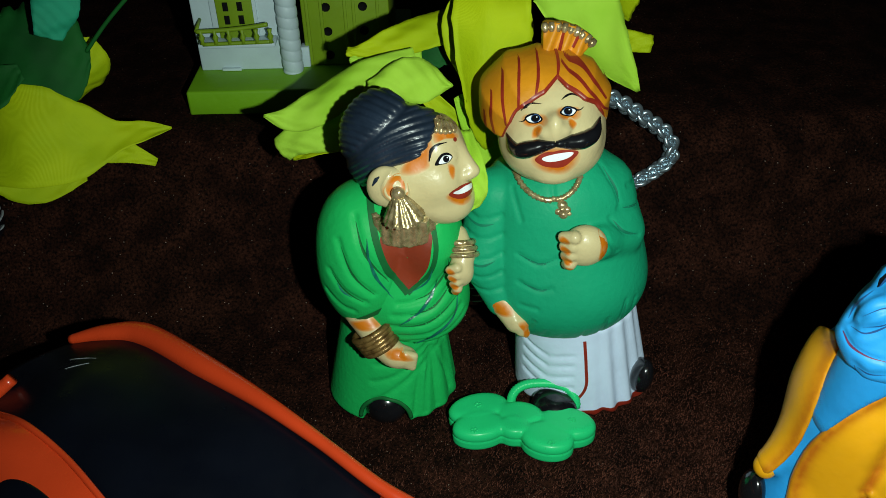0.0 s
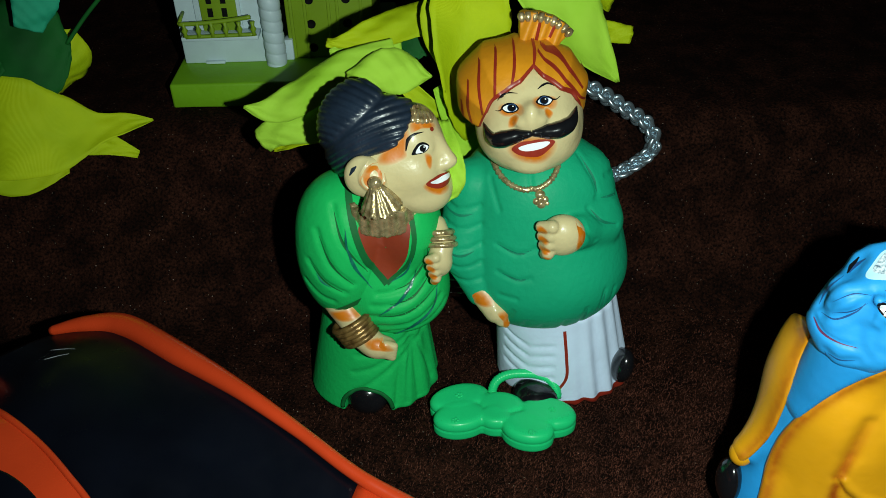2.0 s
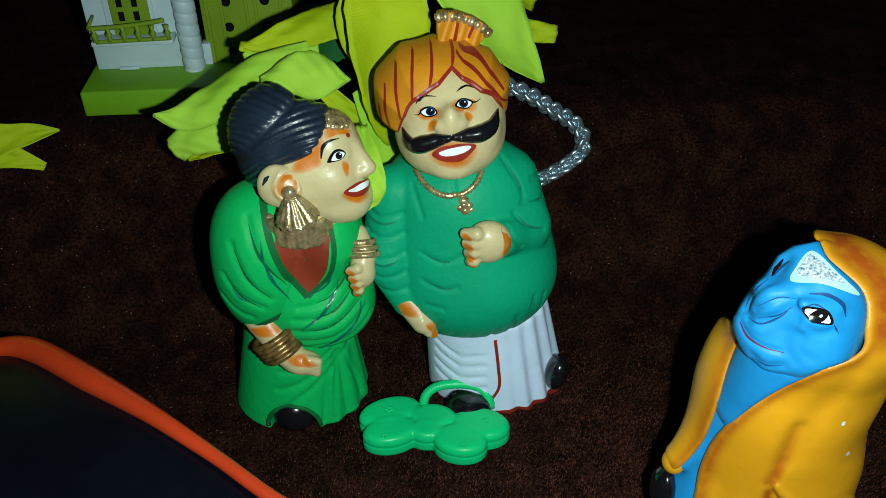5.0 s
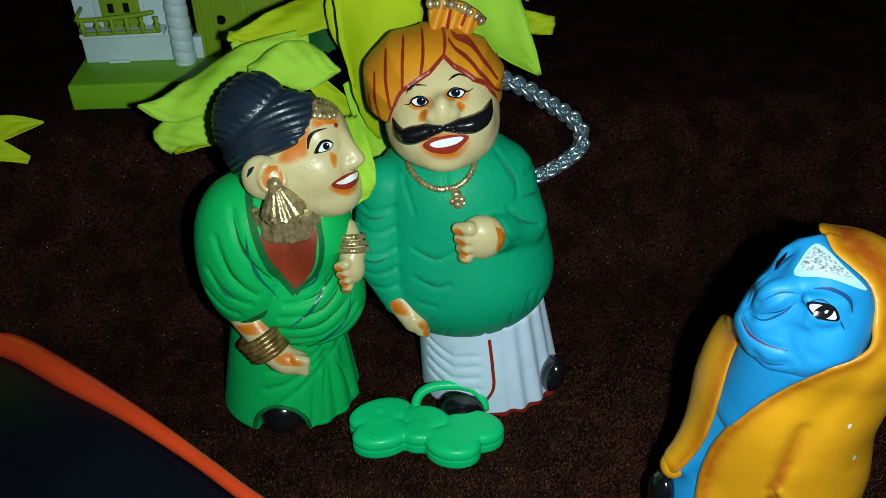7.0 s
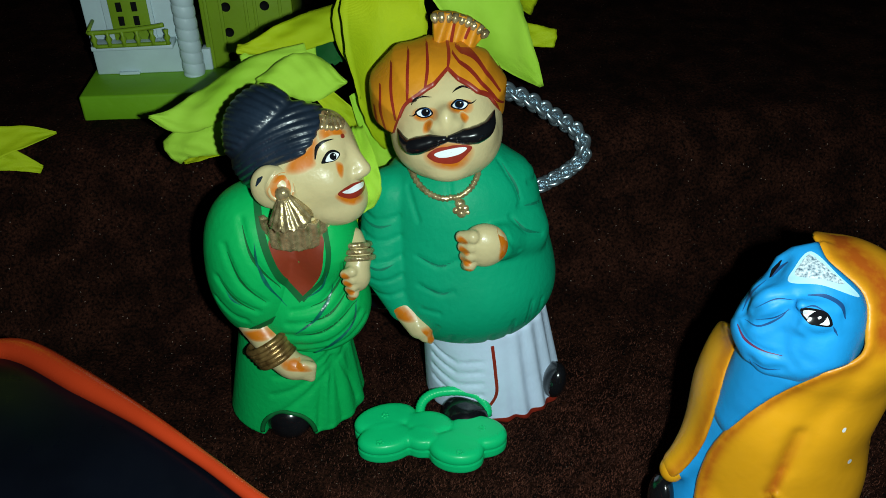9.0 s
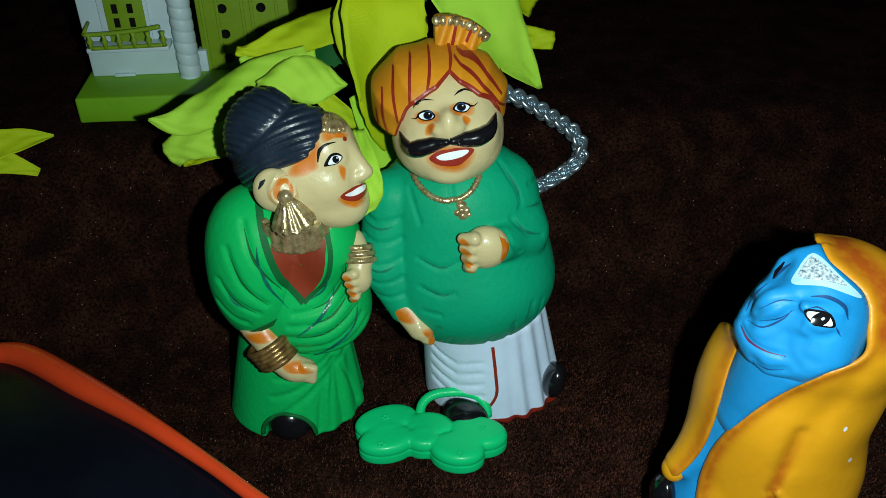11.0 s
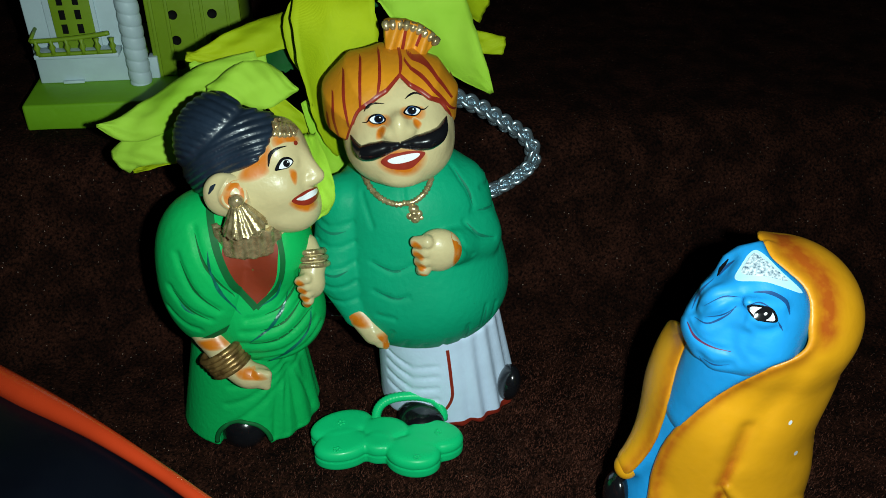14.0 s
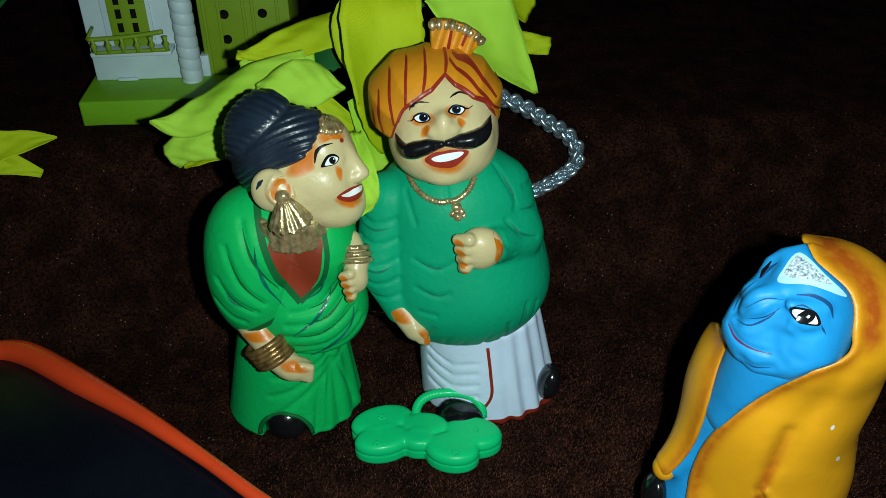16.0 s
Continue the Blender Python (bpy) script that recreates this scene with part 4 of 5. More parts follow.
def build_hooded():
    fig = Figure()
    fig.plane = 160

    def core(P):
        d = ell(P, (129, 179, 36), (24.5, 21.5, 48))
        d = smin(d, ell(P, (124, 179, 70), (21, 19, 26)), 10)
        d = smin(d, cap(P, (114.8, 178, 62), (100.4, 177, 43.2), 8.4, 3.8), 6)
        d = smin(d, ell(P, (109, 178, 18), (11.5, 12, 27)), 5)
        return smax(d, 0.2 - P[:, 2], 2)


    def slant(P):
        """Where a point falls on the plane y = 160, seen from in front and above."""
        k = 155.0 / np.maximum(P[:, 1] - 5.0, 20)
        return 17.5 + (P[:, 0] - 17.5) * k, 245 + (P[:, 2] - 245) * k

    edge_r = np.array([(98, 20), (97.6, 47.9), (97.3, 58.6), (99.1, 70.1), (104.5, 79.8), (112.2, 88.0), (122.3, 94.3), (129.0, 97.2), (131.6, 101), (130.3, 106.9), (128.6, 114), (125.3, 119.5), (119.5, 124.8), (115.2, 128.6), (113.0, 131.8), (111.8, 133.8), (110.4, 136), (109.6, 142)])
    edge_l = np.array([(78, 44), (88, 56.4), (92.5, 60), (97.1, 71.9), (98.5, 94.7), (99.4, 104.4), (97.8, 110), (93, 113), (80, 115.5), (60, 118)])
    line_r = [(q[0], 0, q[1]) for q in curve(edge_r, 50)]
    line_l = [(q[0], 0, q[1]) for q in curve(edge_l, 28)]

    crease = [(121.9, 0, 72.7), (121.1, 0, 67.2), (120.1, 0, 56.9), (119.4, 0, 50.6)]

    def opening(P):
        """Distance into the gap between the robe's two edges, and to each edge."""
        x, z = slant(P)
        Q = np.stack([x, 0 * x, z], 1)
        dr, dl = chain_dist(Q, line_r), chain_dist(Q, line_l)
        right = np.interp(z, [q[2] for q in line_r], [q[0] for q in line_r])
        left = np.interp(z, [q[2] for q in line_l], [q[0] for q in line_l])
        inside = (x > left) & (x < right)
        return np.where(inside, -np.minimum(dr, dl), np.minimum(dr, dl)), dr, dl, x, z

    def hem_spray(P):
        gap, dr, dl, x, z = opening(P)
        out = (gap > -0.5) * (P[:, 1] < 184)
        e = np.exp(-((dr - 5.0) / 3.0) ** 2) * np.interp(z, (96, 104), (0.0, 0.95))
        e = np.maximum(e, np.exp(-((dr - 2.2) / 2.4) ** 2) * np.interp(z, (50, 60, 96, 104), (0.6, 0.7, 0.5, 0.3)))
        e = np.maximum(e, np.exp(-((dl - 2.0) / 2.0) ** 2) * (z < 108) * 0.55)
        Q = np.stack([x, 0 * x, z], 1)
        pocket = np.exp(-(chain_dist(Q, crease) / 1.9) ** 2) * np.interp(z, (50, 66, 73), (0.8, 0.45, 0.1))
        pocket = np.maximum(pocket, 0.9 * np.exp(-(chain_dist(Q, [(119.4, 0, 46), (119.4, 0, 42), (121.5, 0, 38)]) / 1.5) ** 2))
        return np.maximum(e * out, pocket * (P[:, 1] < 172))

    def robe(P):
        d = core(P) - 1.8
        d = smin(d, ell(P, (129.8, 177, 97), (24.4, 22, 22.6)), 5)
        d = smin(d, ell(P, (119.5, 181, 103), (14, 14, 18)), 5)
        d = smin(d, ell(P, (131.6, 179, 78), (22.6, 20, 26)), 6)
        d = smin(d, ell(P, (117, 184, 79.5), (9.6, 11, 13.5)), 5)
        gap, dr, dl, x, z = opening(P)
        Q = np.stack([x, 0 * x, z], 1)
        front = P[:, 1] < 172
        d = d + 1.3 * np.exp(-(chain_dist(Q, crease) / 2.0) ** 2) * front
        below = np.interp(x, (116, 119.2, 122.7, 128.2, 134, 140.1, 146), (54, 49.8, 44.1, 38.5, 35.9, 35.6, 38))
        d = d + 2.0 * front * (x > 117.5) * np.clip((below - z) / 1.2, 0, 1) * np.clip((x - 117.5) / 3, 0, 1)
        d = d - 0.6 * front * np.exp(-((z - below - 1.6) / 1.6) ** 2) * np.clip((x - 118) / 3, 0, 1)
        d = d + 1.0 * np.exp(-(chain_dist(Q, [(132, 0, 92), (126, 0, 78), (121.5, 0, 60)]) / 4.5) ** 2) * front
        d = d + 0.5 * np.exp(-(chain_dist(Q, [(140, 0, 90), (143, 0, 74), (141, 0, 58)]) / 4.0) ** 2) * front
        d = d - 0.7 * np.exp(-((dr - 1.4) / 1.5) ** 2) * (P[:, 1] < 178)
        gap = np.maximum(gap, P[:, 1] - np.interp(z, (98, 106), (186, 225)))
        return smax(d, -gap * 0.8, 1.0)

    fig.solid(lambda P: smax(core(P), opening(P)[0] - 1.2, 1.0), (84, 144, -2), (164, 212, 110), 0.9, BLUE)
    rp, rf = skin(robe, (84, 146, -3), (164, 212, 128), 0.85)
    fig.add(rp, rf, SAFFRON, hem_spray(rp))
    fig.solid(lambda P: smax(cap(P, (118, 168, 95), (114, 171, 72), 12.5, 10.5), opening(P)[0] - 1.0, 1.0), (98, 152, 56), (134, 188, 112), 0.9, BLUE)

    def face_plain(P):
        d = ell(P, (120, 168.5, 106), (14, 14, 16))
        d = smin(d, ell(P, (119, 172, 110.5), (10.5, 12.5, 14.5)), 5)
        d = smin(d, ell(P, (125, 168.5, 98.5), (8.5, 9.5, 7.5)), 5)
        d = smin(d, ell(P, (107.5, 166.5, 113.5), (4, 5, 5)), 4)
        d = smin(d, ell(P, (109.5, 168.5, 102), (7.5, 8.5, 7.0)), 5)
        d = smin(d, ell(P, (112.5, 164, 98.5), (8, 7, 5.5)), 4)
        d = smin(d, ell(P, (119, 158.5, 101), (6.5, 5, 6)), 5)
        d = smin(d, cap(P, (106.5, 164.5, 107.5), (112.5, 163.5, 117.5), 2.6, 2.6), 2.5)
        d = smin(d, ell(P, (115.6, 157.2, 112.6), (4.2, 1.8, 2.6)), 2.5)
        return smin(d, cap(P, (112, 158.5, 117.4), (120, 158, 116.2), 1.2, 1.0), 2.5)

    w = (0.58, 1, -0.85)

    def run(line):
        c = curve(np.array(line, float), 14)
        u = np.array(w) / np.linalg.norm(w)
        P = np.stack([c[:, 0], np.full(14, 160.0), c[:, 1]], 1) - u * 40
        return meet(face_plain, P, u, 110)[0][::2]

    mouth = [(97.8, 111.4), (101, 106.4), (106, 102.8), (111.5, 100.8)]
    marks = [(run(mouth), 0.7, 0.9), (run([(101, 115.5), (106, 118), (111, 117.4)]), 0.8, 0.6), (run([(102, 112), (107, 112.4), (110.6, 115)]), 0.8, 0.5), (run([(114.5, 106), (115.5, 101), (119.5, 98)]), 1.4, 0.35), (run([(104, 99), (108, 96.6), (113, 96.4)]), 1.2, 0.7)]

    marks += [(run(m), width, depth) for m, width, depth in (([(98.2, 115.5), (99.2, 120.5), (102.3, 124.7)], 1.3, 1.3), ([(99.5, 112.8), (103.6, 110.5), (108.1, 112.7), (109.9, 115.5)], 1.4, 1.2), ([(110.3, 107.5), (111.6, 101.8), (115.1, 97.3)], 1.7, 0.6), ([(103.0, 125.4), (103.7, 128.0), (104.8, 130.8)], 2.2, 1.8), ([(103.4, 99.9), (106.7, 94.1), (112.6, 92.0)], 1.6, 0.5), ([(112.9, 110.4), (118.1, 106.7), (122.2, 107.1)], 1.2, 0.6))]

    def face(P):
        d = face_plain(P)
        for pts, width, depth in marks:
            d = groove(d, P, pts, width, depth)
        gap, _, _, x, z = opening(P)
        brow = np.interp(z, (110, 113.6, 118.6, 122.7, 126.6, 130.6, 133.1, 134.2), (90, 96.2, 97.4, 99.4, 102.2, 103.4, 106.4, 112))
        d = smax(d, (brow - x) * 0.8, 1.5)
        return smax(d, np.where(x > 108, gap - 0.6, -6.0), 1.0)

    fig.solid(face, (94, 146, 80), (142, 192, 128), 0.65, BLUE)
    fig.plane = 160
    ex, ez = 117.0, 112.4
    fig.stroke(face, mouth, (0.25, 0.7, 0.5, 0.2), MOUTH, w, lift=0.1)
    fig.patch(face, [(ex - 4.4, ez + 2.8), (ex - 1.8, ez - 1.4), (ex + 2.4, ez - 3.0), (ex + 4.3, ez - 2.6), (ex + 2.4, ez + 1.0), (ex - 1.0, ez + 2.6)], BLACK, w, lift=0.12)
    fig.patch(face, [(ex - 3.7, ez + 2.3), (ex - 1.6, ez - 0.9), (ex + 2.0, ez - 2.4), (ex + 3.4, ez - 2.2), (ex + 1.9, ez + 0.6), (ex - 1.0, ez + 2.0)], PURE, w, lift=0.22)
    fig.patch(face, [(ex + 0.1 + 2.2 * math.cos(a), ez - 0.1 + 2.2 * math.sin(a)) for a in np.linspace(0, 5.5, 8)], BLACK, w, lift=0.32)
    # highlight of the pupil as a white painted spot
    fig.patch(face, [(ex + 0.6 + 0.4 * math.cos(a), ez - 0.1 + 0.5 * math.sin(a)) for a in np.linspace(0, 5.5, 8)], PURE, w, lift=0.42)
    fig.stroke(face, [(113.4, 119.2), (117.6, 118.6), (122, 115.6), (124, 111.4)], (0.3, 1.1, 1.0, 0.2), BLUE_DEEP, w, lift=0.12)
    fig.stroke(face, [(103.4, 125.5), (105, 128.4), (106.6, 130)], (0.3, 1.1, 0.3), BLUE_DEEP, w, lift=0.12)
    fig.patch(face, [(108.2, 123.4), (108.6, 128), (110.4, 132.2), (113.0, 131.6), (119.0, 125.2), (126, 117.8), (116, 122.0)], PALE, w, lift=0.15)
    fig.patch(face, [(109.4, 125.2), (109.8, 129), (111.2, 131.6), (112.8, 130.6), (117.6, 125.8), (121.4, 121.8), (115.4, 123.8)], SPECKLE, w, lift=0.27)
    for line in ([(101.5, 116.2), (106, 118.6), (110.6, 118)], [(102.4, 112.6), (107, 113), (110.4, 115.4)], [(112.6, 115.2), (115.6, 115.8), (119.4, 113.4)], [(104.5, 99), (108, 96.8), (112, 96.6)], [(121.5, 109.4), (123.4, 106.4)]):
        fig.stroke(face, line, (0.1, 0.5, 0.1), BLUE_DEEP, w, lift=0.08)
    # nose, muzzle and chin creases darkened; the nose-bridge shadow is painted in
    for line in ([(98.2, 115.5), (99.2, 120.5), (102.3, 124.7)], [(99.5, 112.8), (103.6, 110.5), (108.1, 112.7), (109.9, 115.5)], [(103.4, 99.9), (106.7, 94.1), (112.6, 92.0)]):
        fig.stroke(face, line, (0.1, 0.8, 0.1), BLUE_DEEP, w, lift=0.08)
    fig.stroke(face, [(103.0, 125.4), (103.7, 128.0), (104.8, 130.8)], (0.3, 1.6, 0.4), BLACK, w, lift=0.1)
    for cx, cz in ((134.1, 73.4), (138.8, 60.6)):
        fig.patch(robe, [(cx + 0.5 * math.cos(a), cz + 0.9 * math.sin(a)) for a in np.linspace(0, 5.5, 7)], PURE, (0.75, 1, -0.95), lift=0.08)
    # hand and boot tips
    fig.blob((97.6, 177, 41.5), (3.6, 3.8, 4.0), SAFFRON)
    fig.blob((97.0, 179, 26.4), (3.9, 6, 8.8), BLACK)
    fig.finish("hooded_figurine", (127, 178, 0), "painted plaster hooded figurine, blue face, saffron robe", "figurine")


build_man()
build_woman()
build_hooded()


# ---- green toy handbag lying on the cloth ----
def build_handbag():
    home = holder("toy_handbag", (0.030, 0.224, 0.0), "bright green plastic butterfly-shaped toy handbag lying flat", "toy bag")
    wings = [((11.5, 237.5), 12.5, 7.5, 14), ((11.5, 227), 11, 7, 8), ((46, 227.5), 11.5, 8, -14), ((37.5, 220), 10.5, 7.5, -16), ((28, 233), 9.5, 6.5, -10), ((25, 226), 6.5, 5, -8)]

    def shell(P):
        d = None
        for (cx, cy), rx, ry, turn in wings:
            c, s = math.cos(radians(turn)), math.sin(radians(turn))
            q = P - np.array((28 + 0.96 * (cx - 28), 229.5 + 0.9 * (cy - 228.5), 0))
            u, v = c * q[:, 0] + s * q[:, 1], -s * q[:, 0] + c * q[:, 1]
            rx, ry = 0.95 * rx, 0.93 * ry
            k0 = np.hypot(u / rx, v / ry)
            e = (k0 - 1) * min(rx, ry)
            top = 9.0 - 1.2 * np.clip(k0, 0, 1.2) ** 6
            slab = smax(e, np.maximum(P[:, 2] - top, 0.3 - P[:, 2]), 1.6)
            d = slab if d is None else smin(d, slab, 1.0)
        seam = np.abs(P[:, 2] - 4.8)
        return d + 0.35 * np.exp(-(seam / 0.35) ** 2)

    fig = Figure()
    fig.plane = 200
    fig.solid(shell, (-5, 206, -1), (62, 250, 14), 0.55, GREEN_TOY)
    part("body", fig, home)
    fig = Figure()
    s = np.linspace(0, math.pi, 80)
    fig.tube(np.stack([37.6 - 12.6 * np.sign(np.cos(s)) * np.abs(np.cos(s)) ** 0.8, 239.4 + 1.0 * np.cos(s) + 4.5 * np.sin(s), 5 + 8 * np.abs(np.sin(s)) ** 0.7], 1), 1.8, GREEN_TOY, 12, 0.07, 30)
    part("handle", fig, home, "twisted green plastic handle")
    for k, (cx, cy) in enumerate(((10, 225), (38, 218), (12, 238), (47, 229))):
        fig = Figure()
        for i in range(5):
            a = 2 * math.pi * i / 5 + k
            fig.blob((cx + 1.0 * math.cos(a), cy - 0.8 + 0.9 * math.sin(a), 9.0), (0.6, 0.6, 0.3), GREEN_TOY)
        part("raised_flower", fig, home)


# ---- orange toy car with a smoked canopy ----
def build_car():
    home = holder("toy_car", (-0.08, 0.165, 0.0), "orange-red plastic toy sports car with smoked black canopy", "toy car")
    right = curve([(-137, 241, 44), (-123, 240.5, 47), (-107, 236.5, 49), (-83, 218, 51), (-60, 200, 52), (-39, 184, 49), (-20, 170, 44), (3, 158, 37), (28, 140, 30)], 80)
    left = curve([(-172, 222, 36), (-152, 206, 44), (-133.5, 192, 53), (-117, 179, 53.5), (-103, 165, 54), (-92, 153, 52), (-80, 135, 47), (-64, 110, 40), (-48, 88, 32)], 80)
    outer = curve([(-186, 214, 34), (-176, 192, 36), (-160, 174, 34), (-145, 158, 32), (-130, 142, 30), (-118, 126, 28), (-104, 108, 26), (-86, 88, 24), (-68, 70, 22)], 80)

    def sheet(fig, a, b, mat, bulge=0.0, drop=0.0, s=(0, 1), t=(0, 1), n=50, m=16, thick=2.0, far=None):
        """A moulded shell between two edge lines."""
        pick = lambda line, x: np.array([np.interp(x * (len(line) - 1), np.arange(len(line)), line[:, k]) for k in range(3)])
        V = []
        for low in (0, thick):
            for i in range(n):
                x = s[0] + (s[1] - s[0]) * i / (n - 1)
                pa, pb = pick(a, x), pick(b, x if far is None else far * x)
                for k in range(m):
                    y = t[0] + (t[1] - t[0]) * k / (m - 1)
                    V.append(pa + (pb - pa) * y + np.array((0, 0, bulge * math.sin(math.pi * y) - drop - low)))
        N = n * m
        F = []
        for i in range(n - 1):
            for k in range(m - 1):
                q = (i * m + k, i * m + k + 1, (i + 1) * m + k + 1, (i + 1) * m + k)
                F += [q, tuple(N + x for x in q[::-1])]
        rim = [i * m for i in range(n)] + [(n - 1) * m + k for k in range(1, m)] + [i * m + m - 1 for i in range(n - 2, -1, -1)] + [k for k in range(m - 2, 0, -1)]
        for p, q in zip(rim, rim[1:] + rim[:1]):
            F.append((p, q, N + q, N + p))
        fig.add(V, F, mat)

    fig = Figure()
    sheet(fig, left, right, GLASS_BLACK, 3.0, 1.2, (0.015, 1.0), far=0.75)
    canopy = part("canopy", fig, home, "glossy smoked black canopy")
    pick = lambda line, x: np.array([np.interp(x * (len(line) - 1), np.arange(len(line)), line[:, k]) for k in range(3)])
    for a, b in (((0.17, 0.62), (0.26, 0.66)), ((0.20, 0.50), (0.26, 0.60))):
        fig = Figure()
        line = []
        for q in np.linspace(0, 1, 10):
            x, y = a[0] + (b[0] - a[0]) * q, a[1] + (b[1] - a[1]) * q
            line.append(pick(left, x) + (pick(right, 0.75 * x) - pick(left, x)) * y + np.array((0, 0, 3.0 * math.sin(math.pi * y) - 1.15)))
        fig.tube(line, (0.04, 0.14, 0.1, 0.04), SILVER, 6)
        part("scratch", fig, canopy, "thin pale scratch")
    fig = Figure()
    back = np.linspace(left[-1], right[59], 12) + np.array((0.6, -0.4, -0.2))
    front = np.linspace((-10, 62, 20), right[-1], 12)
    sheet(fig, back, front, CAR_RED, 2.0, 0.6, n=24)
    part("bonnet", fig, home)
    fig = Figure()
    fig.tube(right + np.array((0, 0, 0.4)), (1.8, 3.3, 4.5, 4.3, 3.0, 2.2, 2.2, 3.0, 3.4), CAR_RED, 12)
    part("far_rail", fig, home, "orange-red rail along the canopy")
    fig = Figure()
    fig.tube(left + np.array((0, 0, 0.2)), (0.9, 1.1, 1.1, 1.0, 1.0, 1.0, 1.0, 1.0, 1.0), CAR_RED, 12)
    part("near_rail", fig, home, "orange-red rail along the canopy")
    fig = Figure()
    sheet(fig, left, outer, CAR_RED, 8.0, 0.0, (0.02, 1.0), n=60, m=24)
    flank = part("flank", fig, home)
    fig = Figure()
    rings, spokes = 14, 64
    V = []
    for i in range(rings):
        for k in range(spokes):
            a, rr = 2 * math.pi * k / spokes, 0.02 + 0.98 * i / (rings - 1)
            ca, sa = math.cos(a), math.sin(a)
            f = rr / (abs(ca) ** 2.6 + abs(sa) ** 2.6) ** (1 / 2.6)
            s, t = 0.585 + 0.235 * f * ca, 0.56 + 0.30 * f * sa
            pa, pb = pick(left, s), pick(outer, s)
            V.append(pa + (pb - pa) * t + np.array((0, 0, 8.0 * math.sin(math.pi * t) + 0.7 - (1.2 if i == rings - 1 else 0))))
    fig.add(V, [(i * spokes + k, i * spokes + (k + 1) % spokes, (i + 1) * spokes + (k + 1) % spokes, (i + 1) * spokes + k) for i in range(rings - 1) for k in range(spokes)], GLASS_BLACK)
    part("side_window", fig, flank, "smoked black side window")
    fig = Figure()
    seam = [(-168, 203, 50.0), (-160, 202, 52.8), (-151, 199, 54.0)]
    fig.tube(curve(seam, 16), 0.5, SILVER, 6)
    part("wire", fig, flank, "thin silver wire")
    fig = Figure()
    fig.tube(curve([(-172, 206, 26), (-159, 213, 40), (-148.6, 218, 47.5)], 16), (2.0, 3.0, 2.2), CAR_RED, 12)
    part("rear_pillar", fig, home)
    # lower hull
    fig = Figure()
    loop = np.concatenate([outer, right[::-1]])
    n = len(loop)
    V = [tuple(p - np.array((0, 0, 2.5))) for p in loop] + [(p[0], p[1], 9.0) for p in loop]
    fig.add(V, [(i, (i + 1) % n, n + (i + 1) % n, n + i) for i in range(n)] + [tuple(range(2 * n - 1, n - 1, -1))], CAR_RED)
    part("hull", fig, home)
    along = np.array((0.80, -0.60, 0.0))
    side = np.array((0.60, 0.80, 0.0))
    up = np.array((0.0, 0.0, 1.0))
    for c in ((-150, 205, 13), (-112, 225, 13), (-70, 92, 13), (-6, 150, 13)):
        c = np.array(c, float)
        fig = Figure()
        fig.tube([c + 8.4 * (math.cos(t) * along + math.sin(t) * up) for t in np.linspace(0, 2 * math.pi, 40)], 4.6, BLACK, 12)
        wheel = part("wheel", fig, home, "black toy tyre")
        fig = Figure()
        for k in range(5):
            t = 2 * math.pi * k / 5
            fig.tube(np.linspace(c, c + 6 * (math.cos(t) * along + math.sin(t) * up), 4), 1.3, SILVER, 8)
        part("rim", fig, wheel, "silver spoked rim")


